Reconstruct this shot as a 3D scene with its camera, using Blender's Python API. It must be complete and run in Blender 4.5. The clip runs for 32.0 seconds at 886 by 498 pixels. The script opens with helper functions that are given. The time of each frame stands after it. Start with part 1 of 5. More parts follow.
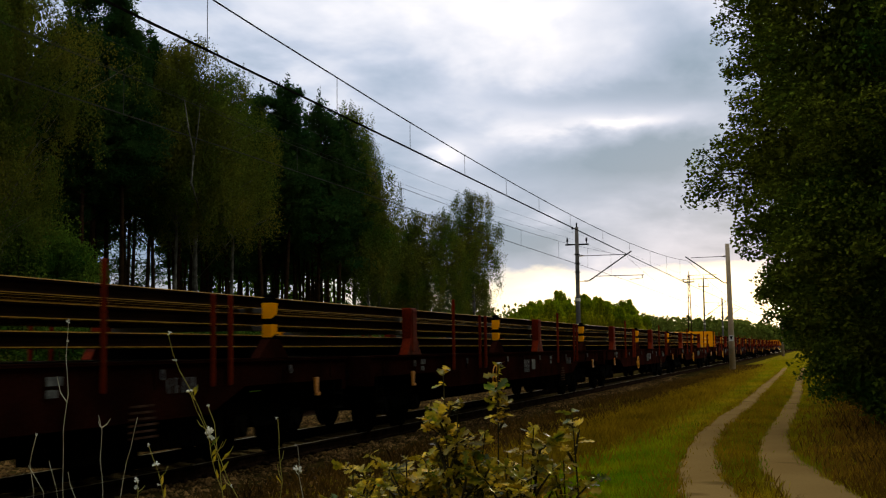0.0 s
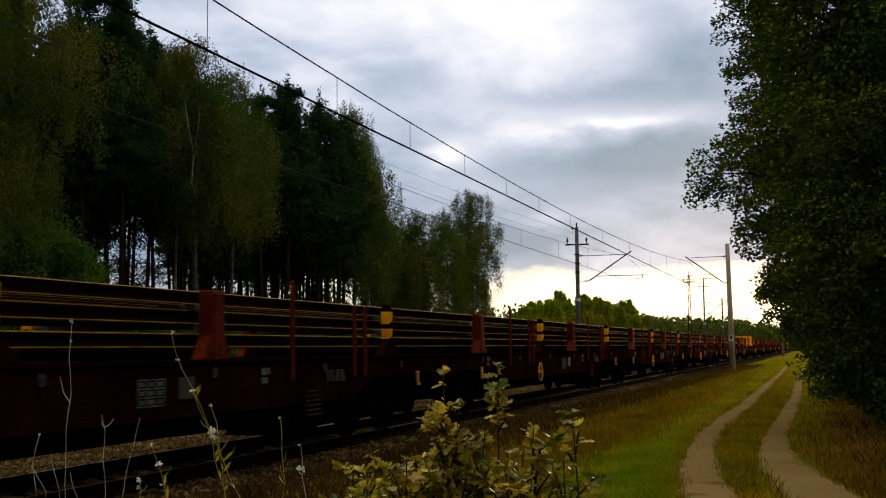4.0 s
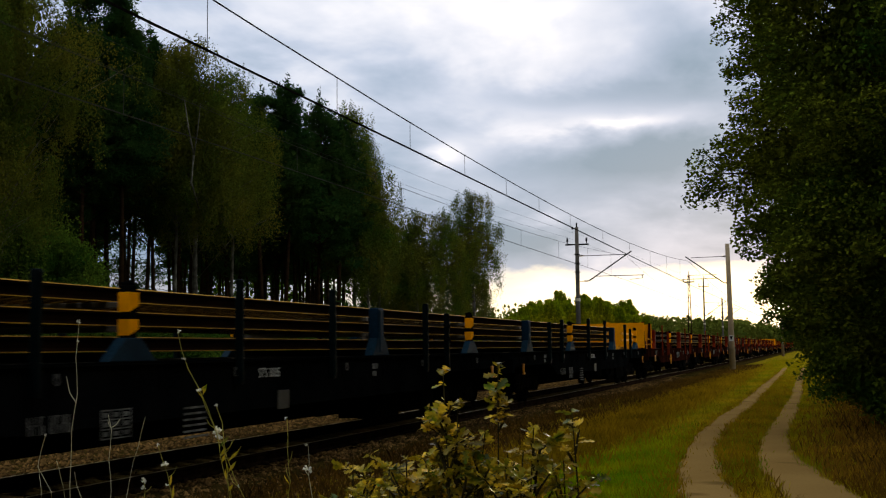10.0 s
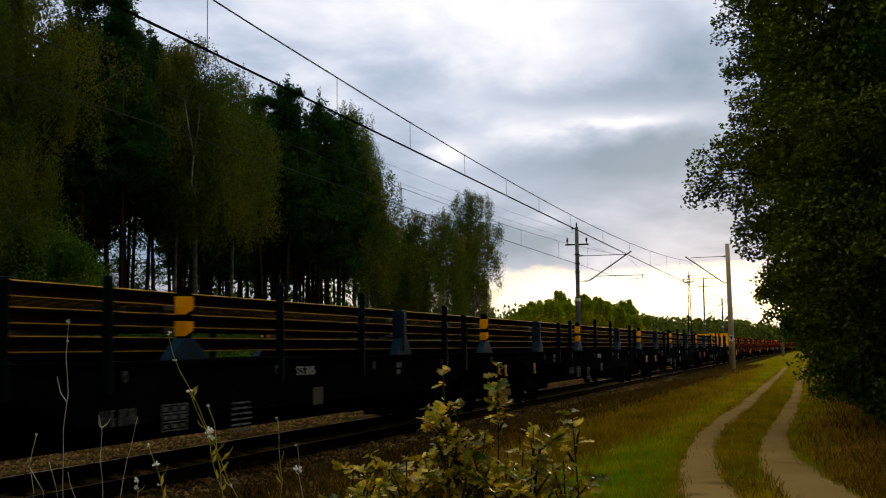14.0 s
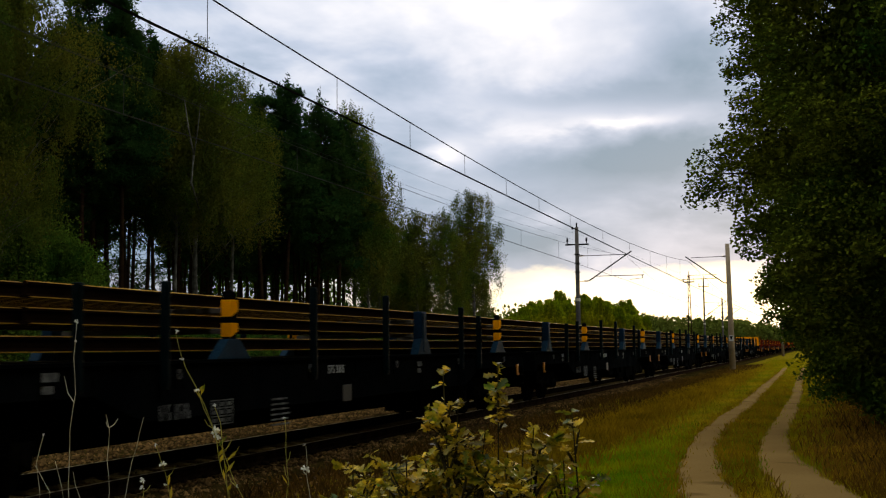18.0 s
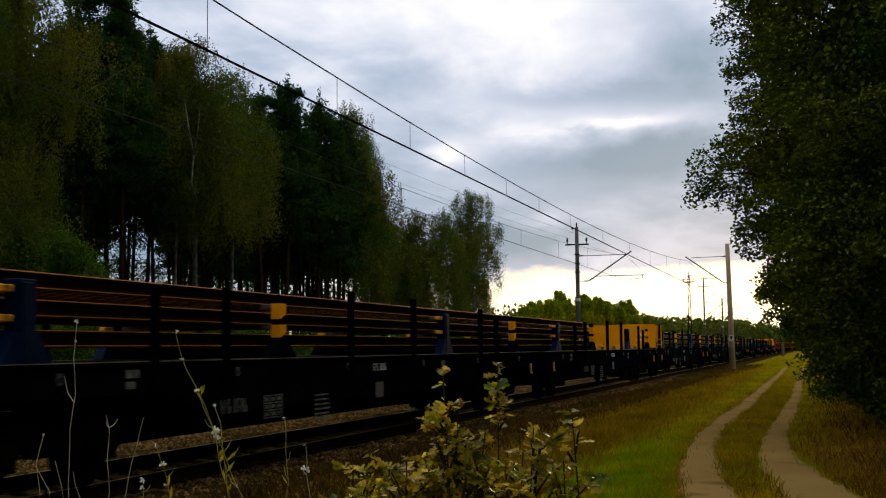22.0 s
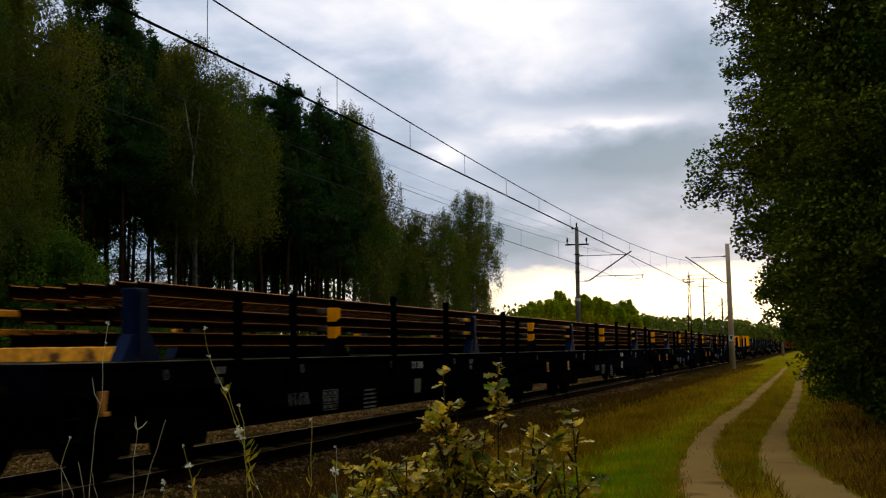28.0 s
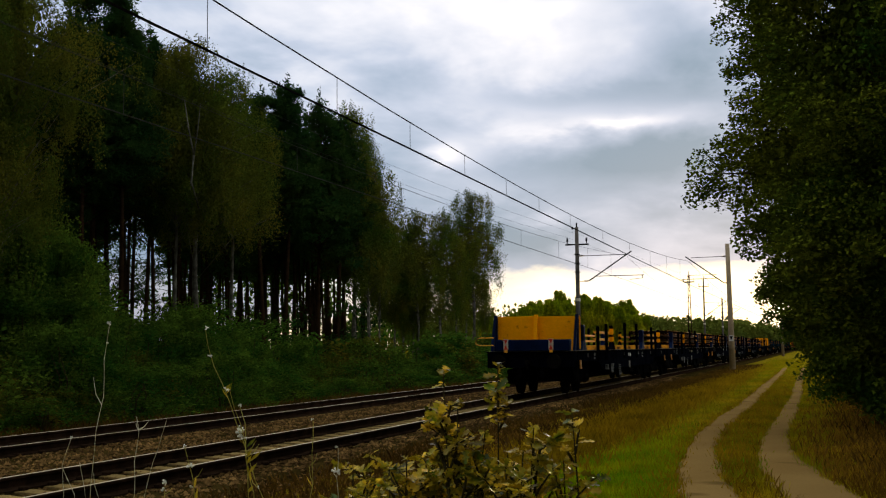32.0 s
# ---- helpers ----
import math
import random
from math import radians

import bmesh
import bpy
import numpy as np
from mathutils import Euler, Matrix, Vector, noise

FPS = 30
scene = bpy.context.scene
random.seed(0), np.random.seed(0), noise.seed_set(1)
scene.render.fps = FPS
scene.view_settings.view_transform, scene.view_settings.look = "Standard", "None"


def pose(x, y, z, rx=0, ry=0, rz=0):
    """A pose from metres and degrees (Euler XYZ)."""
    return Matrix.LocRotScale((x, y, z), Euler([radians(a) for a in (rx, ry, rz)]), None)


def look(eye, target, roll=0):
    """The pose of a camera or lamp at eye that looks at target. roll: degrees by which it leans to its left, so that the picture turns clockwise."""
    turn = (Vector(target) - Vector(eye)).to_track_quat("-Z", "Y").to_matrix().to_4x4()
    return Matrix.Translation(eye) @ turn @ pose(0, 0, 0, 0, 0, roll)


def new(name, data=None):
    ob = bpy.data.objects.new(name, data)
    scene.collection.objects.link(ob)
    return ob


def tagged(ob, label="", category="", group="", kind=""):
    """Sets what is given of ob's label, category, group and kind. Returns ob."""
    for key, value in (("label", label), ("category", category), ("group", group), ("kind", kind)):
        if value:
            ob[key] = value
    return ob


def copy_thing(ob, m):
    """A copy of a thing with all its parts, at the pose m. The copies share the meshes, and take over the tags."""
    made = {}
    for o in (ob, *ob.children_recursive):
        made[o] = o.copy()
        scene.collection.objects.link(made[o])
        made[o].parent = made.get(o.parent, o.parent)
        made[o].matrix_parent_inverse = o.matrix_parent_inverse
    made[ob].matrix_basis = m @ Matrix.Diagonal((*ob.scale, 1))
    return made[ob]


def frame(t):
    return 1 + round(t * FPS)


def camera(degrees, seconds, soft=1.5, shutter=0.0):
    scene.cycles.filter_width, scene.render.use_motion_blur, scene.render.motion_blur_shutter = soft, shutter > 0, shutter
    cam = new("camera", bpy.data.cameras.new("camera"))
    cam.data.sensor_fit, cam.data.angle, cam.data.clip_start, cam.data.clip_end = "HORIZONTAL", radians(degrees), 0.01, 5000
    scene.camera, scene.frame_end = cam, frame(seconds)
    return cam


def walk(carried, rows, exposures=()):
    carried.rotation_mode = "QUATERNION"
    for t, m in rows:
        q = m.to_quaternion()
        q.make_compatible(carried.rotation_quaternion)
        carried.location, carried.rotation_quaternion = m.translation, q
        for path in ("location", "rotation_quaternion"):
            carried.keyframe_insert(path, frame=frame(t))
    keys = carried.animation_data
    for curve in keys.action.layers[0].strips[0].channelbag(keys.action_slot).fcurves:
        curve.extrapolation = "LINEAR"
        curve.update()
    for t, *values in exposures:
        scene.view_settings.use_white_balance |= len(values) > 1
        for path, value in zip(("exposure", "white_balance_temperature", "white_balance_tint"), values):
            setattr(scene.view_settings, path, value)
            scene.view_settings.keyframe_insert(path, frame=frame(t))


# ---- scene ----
# The camera stands by the line; +Y runs along the track, X = 0 at the camera, z = 0 at the rail heads.
HEIGHT = 1.484
NEAR_X, FAR_X = -8.654, -13.271        # centres of the two tracks
SPEED = 12.96                          # metres a second, along +Y

cam = camera(39.82, 32.0, soft=1.2, shutter=0.2)
_yaw, _tilt = radians(16.975), radians(4.665)
_aim = (-math.sin(_yaw) * math.cos(_tilt), math.cos(_yaw) * math.cos(_tilt), HEIGHT + math.sin(_tilt))
CAMERA_POSE = look((0, 0, HEIGHT), _aim, -0.64)
walk(cam, [(0, CAMERA_POSE), (32, CAMERA_POSE)], exposures=[(0, 0.42, 6750, 10), (32, 0.42, 6750, 10)])

# ---- sky and sun: a low evening sun behind broken cloud, down the line ----
SUN_DIR = Vector((-0.03, 1.0, 0.085)).normalized()


def make_world():
    w = bpy.data.worlds.new("evening_sky")
    scene.world = w
    w.use_nodes = True
    nt = w.node_tree
    nt.nodes.clear()

    def N(kind, **k):
        n = nt.nodes.new(kind)
        for a, b in k.items():
            n.inputs[a].default_value = b
        return n

    def math_node(op, a, b=None, clamp=False):
        n = nt.nodes.new("ShaderNodeMath")
        n.operation, n.use_clamp = op, clamp
        for i, x in enumerate((a, b)):
            if x is None:
                continue
            if isinstance(x, (int, float)):
                n.inputs[i].default_value = x
            else:
                nt.links.new(x, n.inputs[i])
        return n.outputs[0]

    def ramp(fac, stops):
        n = nt.nodes.new("ShaderNodeValToRGB")
        el = n.color_ramp.elements
        while len(el) < len(stops):
            el.new(0.5)
        for e, (pos, col) in zip(el, stops):
            e.position, e.color = pos, (*col, 1)
        nt.links.new(fac, n.inputs[0])
        return n.outputs[0]

    def mix(fac, a, b, mode="MIX"):
        n = nt.nodes.new("ShaderNodeMix")
        n.data_type, n.blend_type = "RGBA", mode
        for i, x in ((0, fac), (6, a), (7, b)):
            if isinstance(x, (int, float)):
                n.inputs[i].default_value = x
            elif isinstance(x, tuple):
                n.inputs[i].default_value = (*x, 1)
            else:
                nt.links.new(x, n.inputs[i])
        return n.outputs[2]

    co = nt.nodes.new("ShaderNodeTexCoord").outputs["Generated"]
    sep = nt.nodes.new("ShaderNodeSeparateXYZ")
    nt.links.new(co, sep.inputs[0])
    x, y, z = sep.outputs
    up = math_node("MAXIMUM", z, 0.0)
    # cloud sheet: directions meet a flat deck
    deck = math_node("ADD", up, 0.26)
    cx, cy = math_node("DIVIDE", x, deck), math_node("DIVIDE", y, deck)
    comb = nt.nodes.new("ShaderNodeCombineXYZ")
    nt.links.new(cx, comb.inputs[0])
    nt.links.new(math_node("MULTIPLY", cy, 0.85), comb.inputs[1])
    comb.inputs[2].default_value = CLOUD_SEED
    big = N("ShaderNodeTexNoise", Scale=1.0, Detail=4.0, Roughness=0.5, Distortion=0.35)
    nt.links.new(comb.outputs[0], big.inputs["Vector"])
    fine = N("ShaderNodeTexNoise", Scale=3.4, Detail=5.0, Roughness=0.55, Distortion=0.2)
    nt.links.new(comb.outputs[0], fine.inputs["Vector"])
    f = math_node("ADD", math_node("MULTIPLY", big.outputs[0], 0.42), math_node("MULTIPLY", fine.outputs[0], 0.36))
    f = math_node("ADD", f, 0.115)
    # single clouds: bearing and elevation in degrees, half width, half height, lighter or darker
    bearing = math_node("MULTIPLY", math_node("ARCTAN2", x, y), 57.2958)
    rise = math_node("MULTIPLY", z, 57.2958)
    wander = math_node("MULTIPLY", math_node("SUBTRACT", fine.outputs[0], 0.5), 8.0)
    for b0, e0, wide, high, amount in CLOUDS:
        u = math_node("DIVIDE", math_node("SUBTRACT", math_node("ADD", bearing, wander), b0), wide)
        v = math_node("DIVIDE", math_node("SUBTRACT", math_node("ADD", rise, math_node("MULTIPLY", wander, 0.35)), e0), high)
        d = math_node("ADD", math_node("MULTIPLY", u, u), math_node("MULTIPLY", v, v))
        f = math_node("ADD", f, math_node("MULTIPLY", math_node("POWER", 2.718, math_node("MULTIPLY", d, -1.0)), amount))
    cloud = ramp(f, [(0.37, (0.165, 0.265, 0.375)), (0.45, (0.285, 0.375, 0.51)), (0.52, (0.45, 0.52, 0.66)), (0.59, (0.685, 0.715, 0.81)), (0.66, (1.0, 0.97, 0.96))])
    # dim behind; out-of-view sky overhead and beside raised and warmed to light the ground
    sun = nt.nodes.new("ShaderNodeVectorMath")
    sun.operation = "DOT_PRODUCT"
    nt.links.new(co, sun.inputs[0])
    sun.inputs[1].default_value = SUN_DIR
    facing = math_node("MULTIPLY", math_node("ADD", sun.outputs["Value"], 1.0), 0.5)
    bright = ramp(facing, [(0.0, (0.75, 0.7, 0.62)), (0.3, (1.1, 1.0, 0.85)), (0.5, (2.7, 2.35, 1.7)), (0.64, (2.4, 2.15, 1.65)), (0.84, (1.0, 1.0, 1.0)), (0.95, (1.0, 1.0, 1.0))])
    body = mix(1.0, cloud, bright, "MULTIPLY")
    # clear strip under the cloud deck
    strip = ramp(math_node("ADD", up, math_node("MULTIPLY", math_node("SUBTRACT", fine.outputs[0], 0.5), 0.06)),
                 [(0.0, (1, 1, 1)), (0.052, (1, 1, 1)), (0.070, (0.0, 0.0, 0.0)), (1, (0, 0, 0))])
    low = ramp(facing, [(0.0, (0.07, 0.08, 0.11)), (0.80, (0.22, 0.25, 0.32)), (0.962, (0.34, 0.38, 0.46)), (0.982, (1.0, 0.90, 0.68)), (0.998, (1.9, 1.6, 1.0))])
    # the last of the glow lies on the horizon
    warm = ramp(facing, [(0.949, (0.34, 0.38, 0.46)), (0.961, (0.95, 0.74, 0.44)), (0.982, (1.0, 0.90, 0.68)), (0.998, (1.9, 1.6, 1.0))])
    low = mix(ramp(up, [(0.018, (1, 1, 1)), (0.032, (0, 0, 0))]), low, warm)
    body = mix(strip, body, low)
    sky = nt.nodes.new("ShaderNodeTexSky")
    sky.sky_type, sky.sun_disc = "NISHITA", False
    sky.sun_elevation, sky.sun_rotation = math.asin(SUN_DIR.z), math.atan2(SUN_DIR.x, SUN_DIR.y)
    clear = nt.nodes.new("ShaderNodeVectorMath")
    clear.operation = "SCALE"
    nt.links.new(sky.outputs[0], clear.inputs[0])
    clear.inputs["Scale"].default_value = 0.06
    out = mix(0.92, clear.outputs[0], body)
    bg = nt.nodes.new("ShaderNodeBackground")
    nt.links.new(out, bg.inputs[0])
    bg.inputs[1].default_value = 1.0
    nt.links.new(bg.outputs[0], nt.nodes.new("ShaderNodeOutputWorld").inputs[0])


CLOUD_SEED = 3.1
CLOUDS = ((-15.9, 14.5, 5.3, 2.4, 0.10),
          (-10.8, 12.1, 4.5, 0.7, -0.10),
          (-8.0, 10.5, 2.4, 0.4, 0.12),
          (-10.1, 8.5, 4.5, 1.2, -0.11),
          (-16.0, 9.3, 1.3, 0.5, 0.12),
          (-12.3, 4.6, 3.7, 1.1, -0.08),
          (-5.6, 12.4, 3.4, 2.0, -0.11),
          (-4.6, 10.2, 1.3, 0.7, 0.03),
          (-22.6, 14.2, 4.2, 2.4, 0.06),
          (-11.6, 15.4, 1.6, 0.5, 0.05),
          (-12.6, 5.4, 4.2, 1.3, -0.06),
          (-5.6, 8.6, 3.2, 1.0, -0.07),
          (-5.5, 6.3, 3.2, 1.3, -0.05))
make_world()
sun = new("sun", bpy.data.lights.new("sun", "SUN"))
sun.data.energy, sun.data.angle, sun.data.color = 0.8, radians(12), (1.0, 0.8, 0.52)
sun.matrix_world = look(SUN_DIR * 100, (0, 0, 0))

# ---- materials ----
MATS = {}


def mat(name, c1, c2, scale=4.0, rough=0.7, metal=0.0, bump=0.15, fine=40.0, spec=0.4, islands=0.0, through_light=0.0, random_tint=0.0, grain_depth=0.26, stain=None):
    """Two colours mixed by a broad noise, a fine grain over it, and relief from the grain."""
    if name in MATS:
        return MATS[name]
    m = bpy.data.materials.new(name)
    m.use_nodes = True
    nt = m.node_tree
    b = nt.nodes["Principled BSDF"]
    co = nt.nodes.new("ShaderNodeTexCoord").outputs["Object"]

    def noise_at(s, detail):
        n = nt.nodes.new("ShaderNodeTexNoise")
        n.inputs["Scale"].default_value, n.inputs["Detail"].default_value = s, detail
        nt.links.new(co, n.inputs["Vector"])
        return n.outputs[0]

    broad, grain = noise_at(scale, 4.0), noise_at(fine, 3.0)
    r = nt.nodes.new("ShaderNodeValToRGB")
    r.color_ramp.elements[0].position, r.color_ramp.elements[1].position = 0.35, 0.65
    r.color_ramp.elements[0].color, r.color_ramp.elements[1].color = (*c1, 1), (*c2, 1)
    nt.links.new(broad, r.inputs[0])
    val = nt.nodes.new("ShaderNodeMapRange")
    val.inputs["From Min"].default_value, val.inputs["From Max"].default_value = 0.3, 0.7
    val.inputs["To Min"].default_value, val.inputs["To Max"].default_value = 1 - grain_depth, 1 + grain_depth
    nt.links.new(grain, val.inputs["Value"])
    hsv = nt.nodes.new("ShaderNodeHueSaturation")
    nt.links.new(r.outputs[0], hsv.inputs["Color"])
    value = val.outputs[0]
    for amount, kind, socket in ((islands, "ShaderNodeNewGeometry", "Random Per Island"), (random_tint, "ShaderNodeObjectInfo", "Random")):
        if amount:
            rnd = nt.nodes.new("ShaderNodeMapRange")
            rnd.inputs["To Min"].default_value, rnd.inputs["To Max"].default_value = 1 - amount, 1 + amount
            nt.links.new(nt.nodes.new(kind).outputs[socket], rnd.inputs["Value"])
            mul = nt.nodes.new("ShaderNodeMath")
            mul.operation = "MULTIPLY"
            nt.links.new(value, mul.inputs[0])
            nt.links.new(rnd.outputs[0], mul.inputs[1])
            value = mul.outputs[0]
    nt.links.new(value, hsv.inputs["Value"])
    paint = hsv.outputs[0]
    if stain:                # blotches of another colour where a third noise runs high
        colour, start, size = stain
        spot = nt.nodes.new("ShaderNodeMapRange")
        spot.inputs["From Min"].default_value, spot.inputs["From Max"].default_value = start, start + 0.10
        nt.links.new(noise_at(size, 6.0), spot.inputs["Value"])
        over = nt.nodes.new("ShaderNodeMix")
        over.data_type = "RGBA"
        nt.links.new(spot.outputs[0], over.inputs[0])
        nt.links.new(paint, over.inputs[6])
        over.inputs[7].default_value = (*colour, 1)
        paint = over.outputs[2]
    nt.links.new(paint, b.inputs["Base Color"])
    b.inputs["Roughness"].default_value, b.inputs["Metallic"].default_value = rough, metal
    b.inputs["Specular IOR Level"].default_value = spec
    if bump:
        bp = nt.nodes.new("ShaderNodeBump")
        bp.inputs["Strength"].default_value, bp.inputs["Distance"].default_value = bump, 0.01
        nt.links.new(grain, bp.inputs["Height"])
        nt.links.new(bp.outputs[0], b.inputs["Normal"])
    if through_light:
        tr = nt.nodes.new("ShaderNodeBsdfTranslucent")
        nt.links.new(hsv.outputs[0], tr.inputs["Color"])
        mx = nt.nodes.new("ShaderNodeMixShader")
        mx.inputs[0].default_value = through_light
        nt.links.new(b.outputs[0], mx.inputs[1])
        nt.links.new(tr.outputs[0], mx.inputs[2])
        nt.links.new(mx.outputs[0], nt.nodes["Material Output"].inputs[0])
    MATS[name] = m
    return m


M_BIRCH = mat("birch_leaves", (0.033, 0.072, 0.009), (0.108, 0.103, 0.012), 0.35, 0.6, bump=0, fine=3, islands=0.06, through_light=0.26, spec=0.0)
M_PINE = mat("pine_needles", (0.011, 0.036, 0.009), (0.027, 0.053, 0.011), 0.5, 0.7, bump=0, fine=3, islands=0.12, through_light=0.4, spec=0.0)
M_BUSH = mat("bush_leaves", (0.016, 0.062, 0.008), (0.088, 0.135, 0.014), 0.6, 0.6, bump=0, fine=3, islands=0.4, through_light=0.45, spec=0.0)
M_RUSSET = mat("russet_bush_leaves", (0.028, 0.054, 0.006), (0.118, 0.088, 0.010), 0.6, 0.6, bump=0, fine=3, islands=0.4, through_light=0.4, spec=0.0)
M_ALDER = mat("alder_leaves", (0.022, 0.062, 0.007), (0.112, 0.130, 0.011), 0.5, 0.5, bump=0, fine=4, islands=0.35, through_light=0.16, spec=0.0)
# Scrub beyond the wood: sunlight on it is put into the leaf colour
M_FARWOOD = mat("sun_tinted_scrub_leaves", (0.12, 0.165, 0.005), (0.30, 0.26, 0.007), 0.25, 0.8, bump=0, fine=1, islands=0.3, through_light=0.45, spec=0.0)
M_FARPINE = mat("far_pine_leaves", (0.060, 0.085, 0.014), (0.105, 0.12, 0.018), 0.1, 0.9, bump=0, fine=1, islands=0.25, through_light=0.2, spec=0.0)
M_OAK = mat("oak_leaves", (0.058, 0.098, 0.004), (0.66, 0.44, 0.030), 9.0, 0.3, bump=0.1, fine=30, islands=0.7, through_light=0.35, spec=0.13)
M_BARK = mat("pine_bark", (0.0120, 0.0072, 0.0038), (0.0300, 0.0168, 0.0083), 2.0, 0.9, bump=0.6, fine=12, spec=0.0)
M_BIRCHBARK = mat("birch_bark", (0.0385, 0.0358, 0.0281), (0.1320, 0.1265, 0.0982), 2.5, 0.8, bump=0.4, fine=9, spec=0.0)
M_GRASS = mat("grass_blades", (0.16, 0.185, 0.003), (0.34, 0.245, 0.006), 0.5, 0.6, bump=0, fine=1.2, islands=0.18, through_light=0.3, spec=0.0)
M_DRYGRASS = mat("dry_weeds", (0.12, 0.066, 0.007), (0.25, 0.138, 0.014), 0.4, 0.8, bump=0, fine=2, islands=0.25, through_light=0.2, spec=0.0)
M_GROUND = mat("grassy_soil", (0.13, 0.112, 0.006), (0.22, 0.150, 0.008), 0.5, 0.95, bump=0.8, fine=6, spec=0.0)
M_SAND = mat("sandy_track", (0.195, 0.120, 0.040), (0.235, 0.148, 0.052), 0.5, 0.95, bump=0.3, fine=40, spec=0.0, grain_depth=0.08, stain=((0.12, 0.075, 0.024), 0.60, 0.9))
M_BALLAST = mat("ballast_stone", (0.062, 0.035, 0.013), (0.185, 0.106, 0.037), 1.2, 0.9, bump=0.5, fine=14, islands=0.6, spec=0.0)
# Bed far darker than its stones: shade under the train is in its colour
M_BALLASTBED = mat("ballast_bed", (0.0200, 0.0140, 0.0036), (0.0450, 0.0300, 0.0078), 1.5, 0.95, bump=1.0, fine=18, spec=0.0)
M_SLEEPER = mat("concrete_sleeper", (0.155, 0.104, 0.038), (0.255, 0.178, 0.068), 2.0, 0.9, bump=0.4, fine=30, random_tint=0.2, spec=0.0)
M_RAILSIDE = mat("rusty_rail_side", (0.012, 0.007, 0.004), (0.030, 0.017, 0.010), 3.0, 0.8, bump=0.3, fine=40, spec=0.0)
M_RAILTOP = mat("polished_rail_head", (0.62, 0.49, 0.31), (0.76, 0.62, 0.41), 3.0, 0.5, metal=1.0, bump=0.05, fine=60)
# Stacked rails: dark web and bright rusty edges paint in light from above
M_SHADEDWEB = mat("shaded_rail_web", (0.005, 0.0025, 0.0015), (0.012, 0.006, 0.003), 1.2, 0.7, bump=0.2, fine=30, spec=0.0)
M_OCHRELIT = mat("lit_rusty_ochre_rail_edge", (0.24, 0.115, 0.008), (0.42, 0.22, 0.018), 1.5, 0.6, bump=0.2, fine=30, spec=0.1, random_tint=0.25)
M_RUSTREDLIT = mat("lit_rusty_orange_rail_edge", (0.21, 0.058, 0.004), (0.38, 0.12, 0.009), 1.5, 0.6, bump=0.2, fine=30, spec=0.1, random_tint=0.25)
M_ARMGREY = mat("skylit_grey_steel", (0.06, 0.05, 0.04), (0.13, 0.11, 0.085), 2.0, 0.6, bump=0.2, fine=25, spec=0.2)
# Frame colours are set far below ordinary paint to keep the train near black
M_BLACK = mat("near_black_frame", (0.002, 0.002, 0.0022), (0.005, 0.0047, 0.0045), 1.5, 0.6, bump=0.25, fine=25, spec=0.0)
M_STEELDARK = mat("near_black_steel", (0.003, 0.0028, 0.0025), (0.008, 0.007, 0.006), 4.0, 0.55, metal=0.0, bump=0.3, fine=30, spec=0.0)
M_RED = mat("oxide_red_paint", (0.085, 0.008, 0.002), (0.145, 0.016, 0.003), 2.0, 0.7, bump=0.25, fine=25, random_tint=0.15, spec=0.02, stain=((0.03, 0.006, 0.003), 0.56, 3.0))
M_REDDARK = mat("dark_red_frame", (0.010, 0.003, 0.002), (0.024, 0.006, 0.0035), 1.2, 0.7, bump=0.25, fine=25, spec=0.0)
M_BLUE = mat("pale_blue_paint", (0.003, 0.014, 0.028), (0.005, 0.023, 0.042), 2.0, 0.6, bump=0.2, fine=25, random_tint=0.15, spec=0.03)
M_BLUEDARK = mat("dark_slate_frame", (0.002, 0.0025, 0.003), (0.005, 0.0055, 0.006), 1.2, 0.6, bump=0.25, fine=25, spec=0.0)
M_NAVY = mat("deep_blue_paint", (0.0006, 0.0045, 0.022), (0.0015, 0.008, 0.036), 2.0, 0.6, bump=0.2, fine=25, random_tint=0.15, spec=0.03)
M_NAVYDARK = mat("dark_navy_frame", (0.0012, 0.0014, 0.003), (0.003, 0.0035, 0.006), 1.2, 0.5, bump=0.25, fine=25, spec=0.0)
M_YELLOW = mat("yellow_paint", (0.86, 0.305, 0.003), (0.96, 0.365, 0.004), 1.3, 0.45, bump=0.15, fine=20, spec=0.0, grain_depth=0.06, stain=((0.48, 0.14, 0.006), 0.62, 3.4))
M_YELLOWWORN = mat("worn_yellow_paint", (0.70, 0.27, 0.010), (0.90, 0.38, 0.016), 3.0, 0.55, bump=0.3, fine=18, spec=0.2, stain=((0.12, 0.045, 0.008), 0.58, 4.0))
M_WHITE = mat("white_lettering", (0.38, 0.38, 0.38), (0.5, 0.5, 0.48), 5.0, 0.7, bump=0.1)
M_GREYPLATE = mat("grey_plate", (0.006, 0.010, 0.010), (0.014, 0.019, 0.018), 3.0, 0.6)
M_ORANGE = mat("orange_paint", (0.44, 0.15, 0.012), (0.60, 0.23, 0.02), 3.0, 0.5)
M_DECK = mat("wagon_deck_planks", (0.05, 0.042, 0.03), (0.10, 0.085, 0.06), 1.5, 0.9, bump=0.5, fine=18, spec=0.0)
M_CONCRETE = mat("mast_concrete", (0.20, 0.155, 0.105), (0.31, 0.245, 0.17), 1.0, 0.9, bump=0.3, fine=20, spec=0.0)
M_GALV = mat("weathered_steel", (0.04, 0.04, 0.043), (0.08, 0.08, 0.083), 2.0, 0.6, metal=0.0, bump=0.1, spec=0.1)
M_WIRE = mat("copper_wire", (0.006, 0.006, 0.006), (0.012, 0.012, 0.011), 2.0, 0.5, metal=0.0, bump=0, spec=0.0)
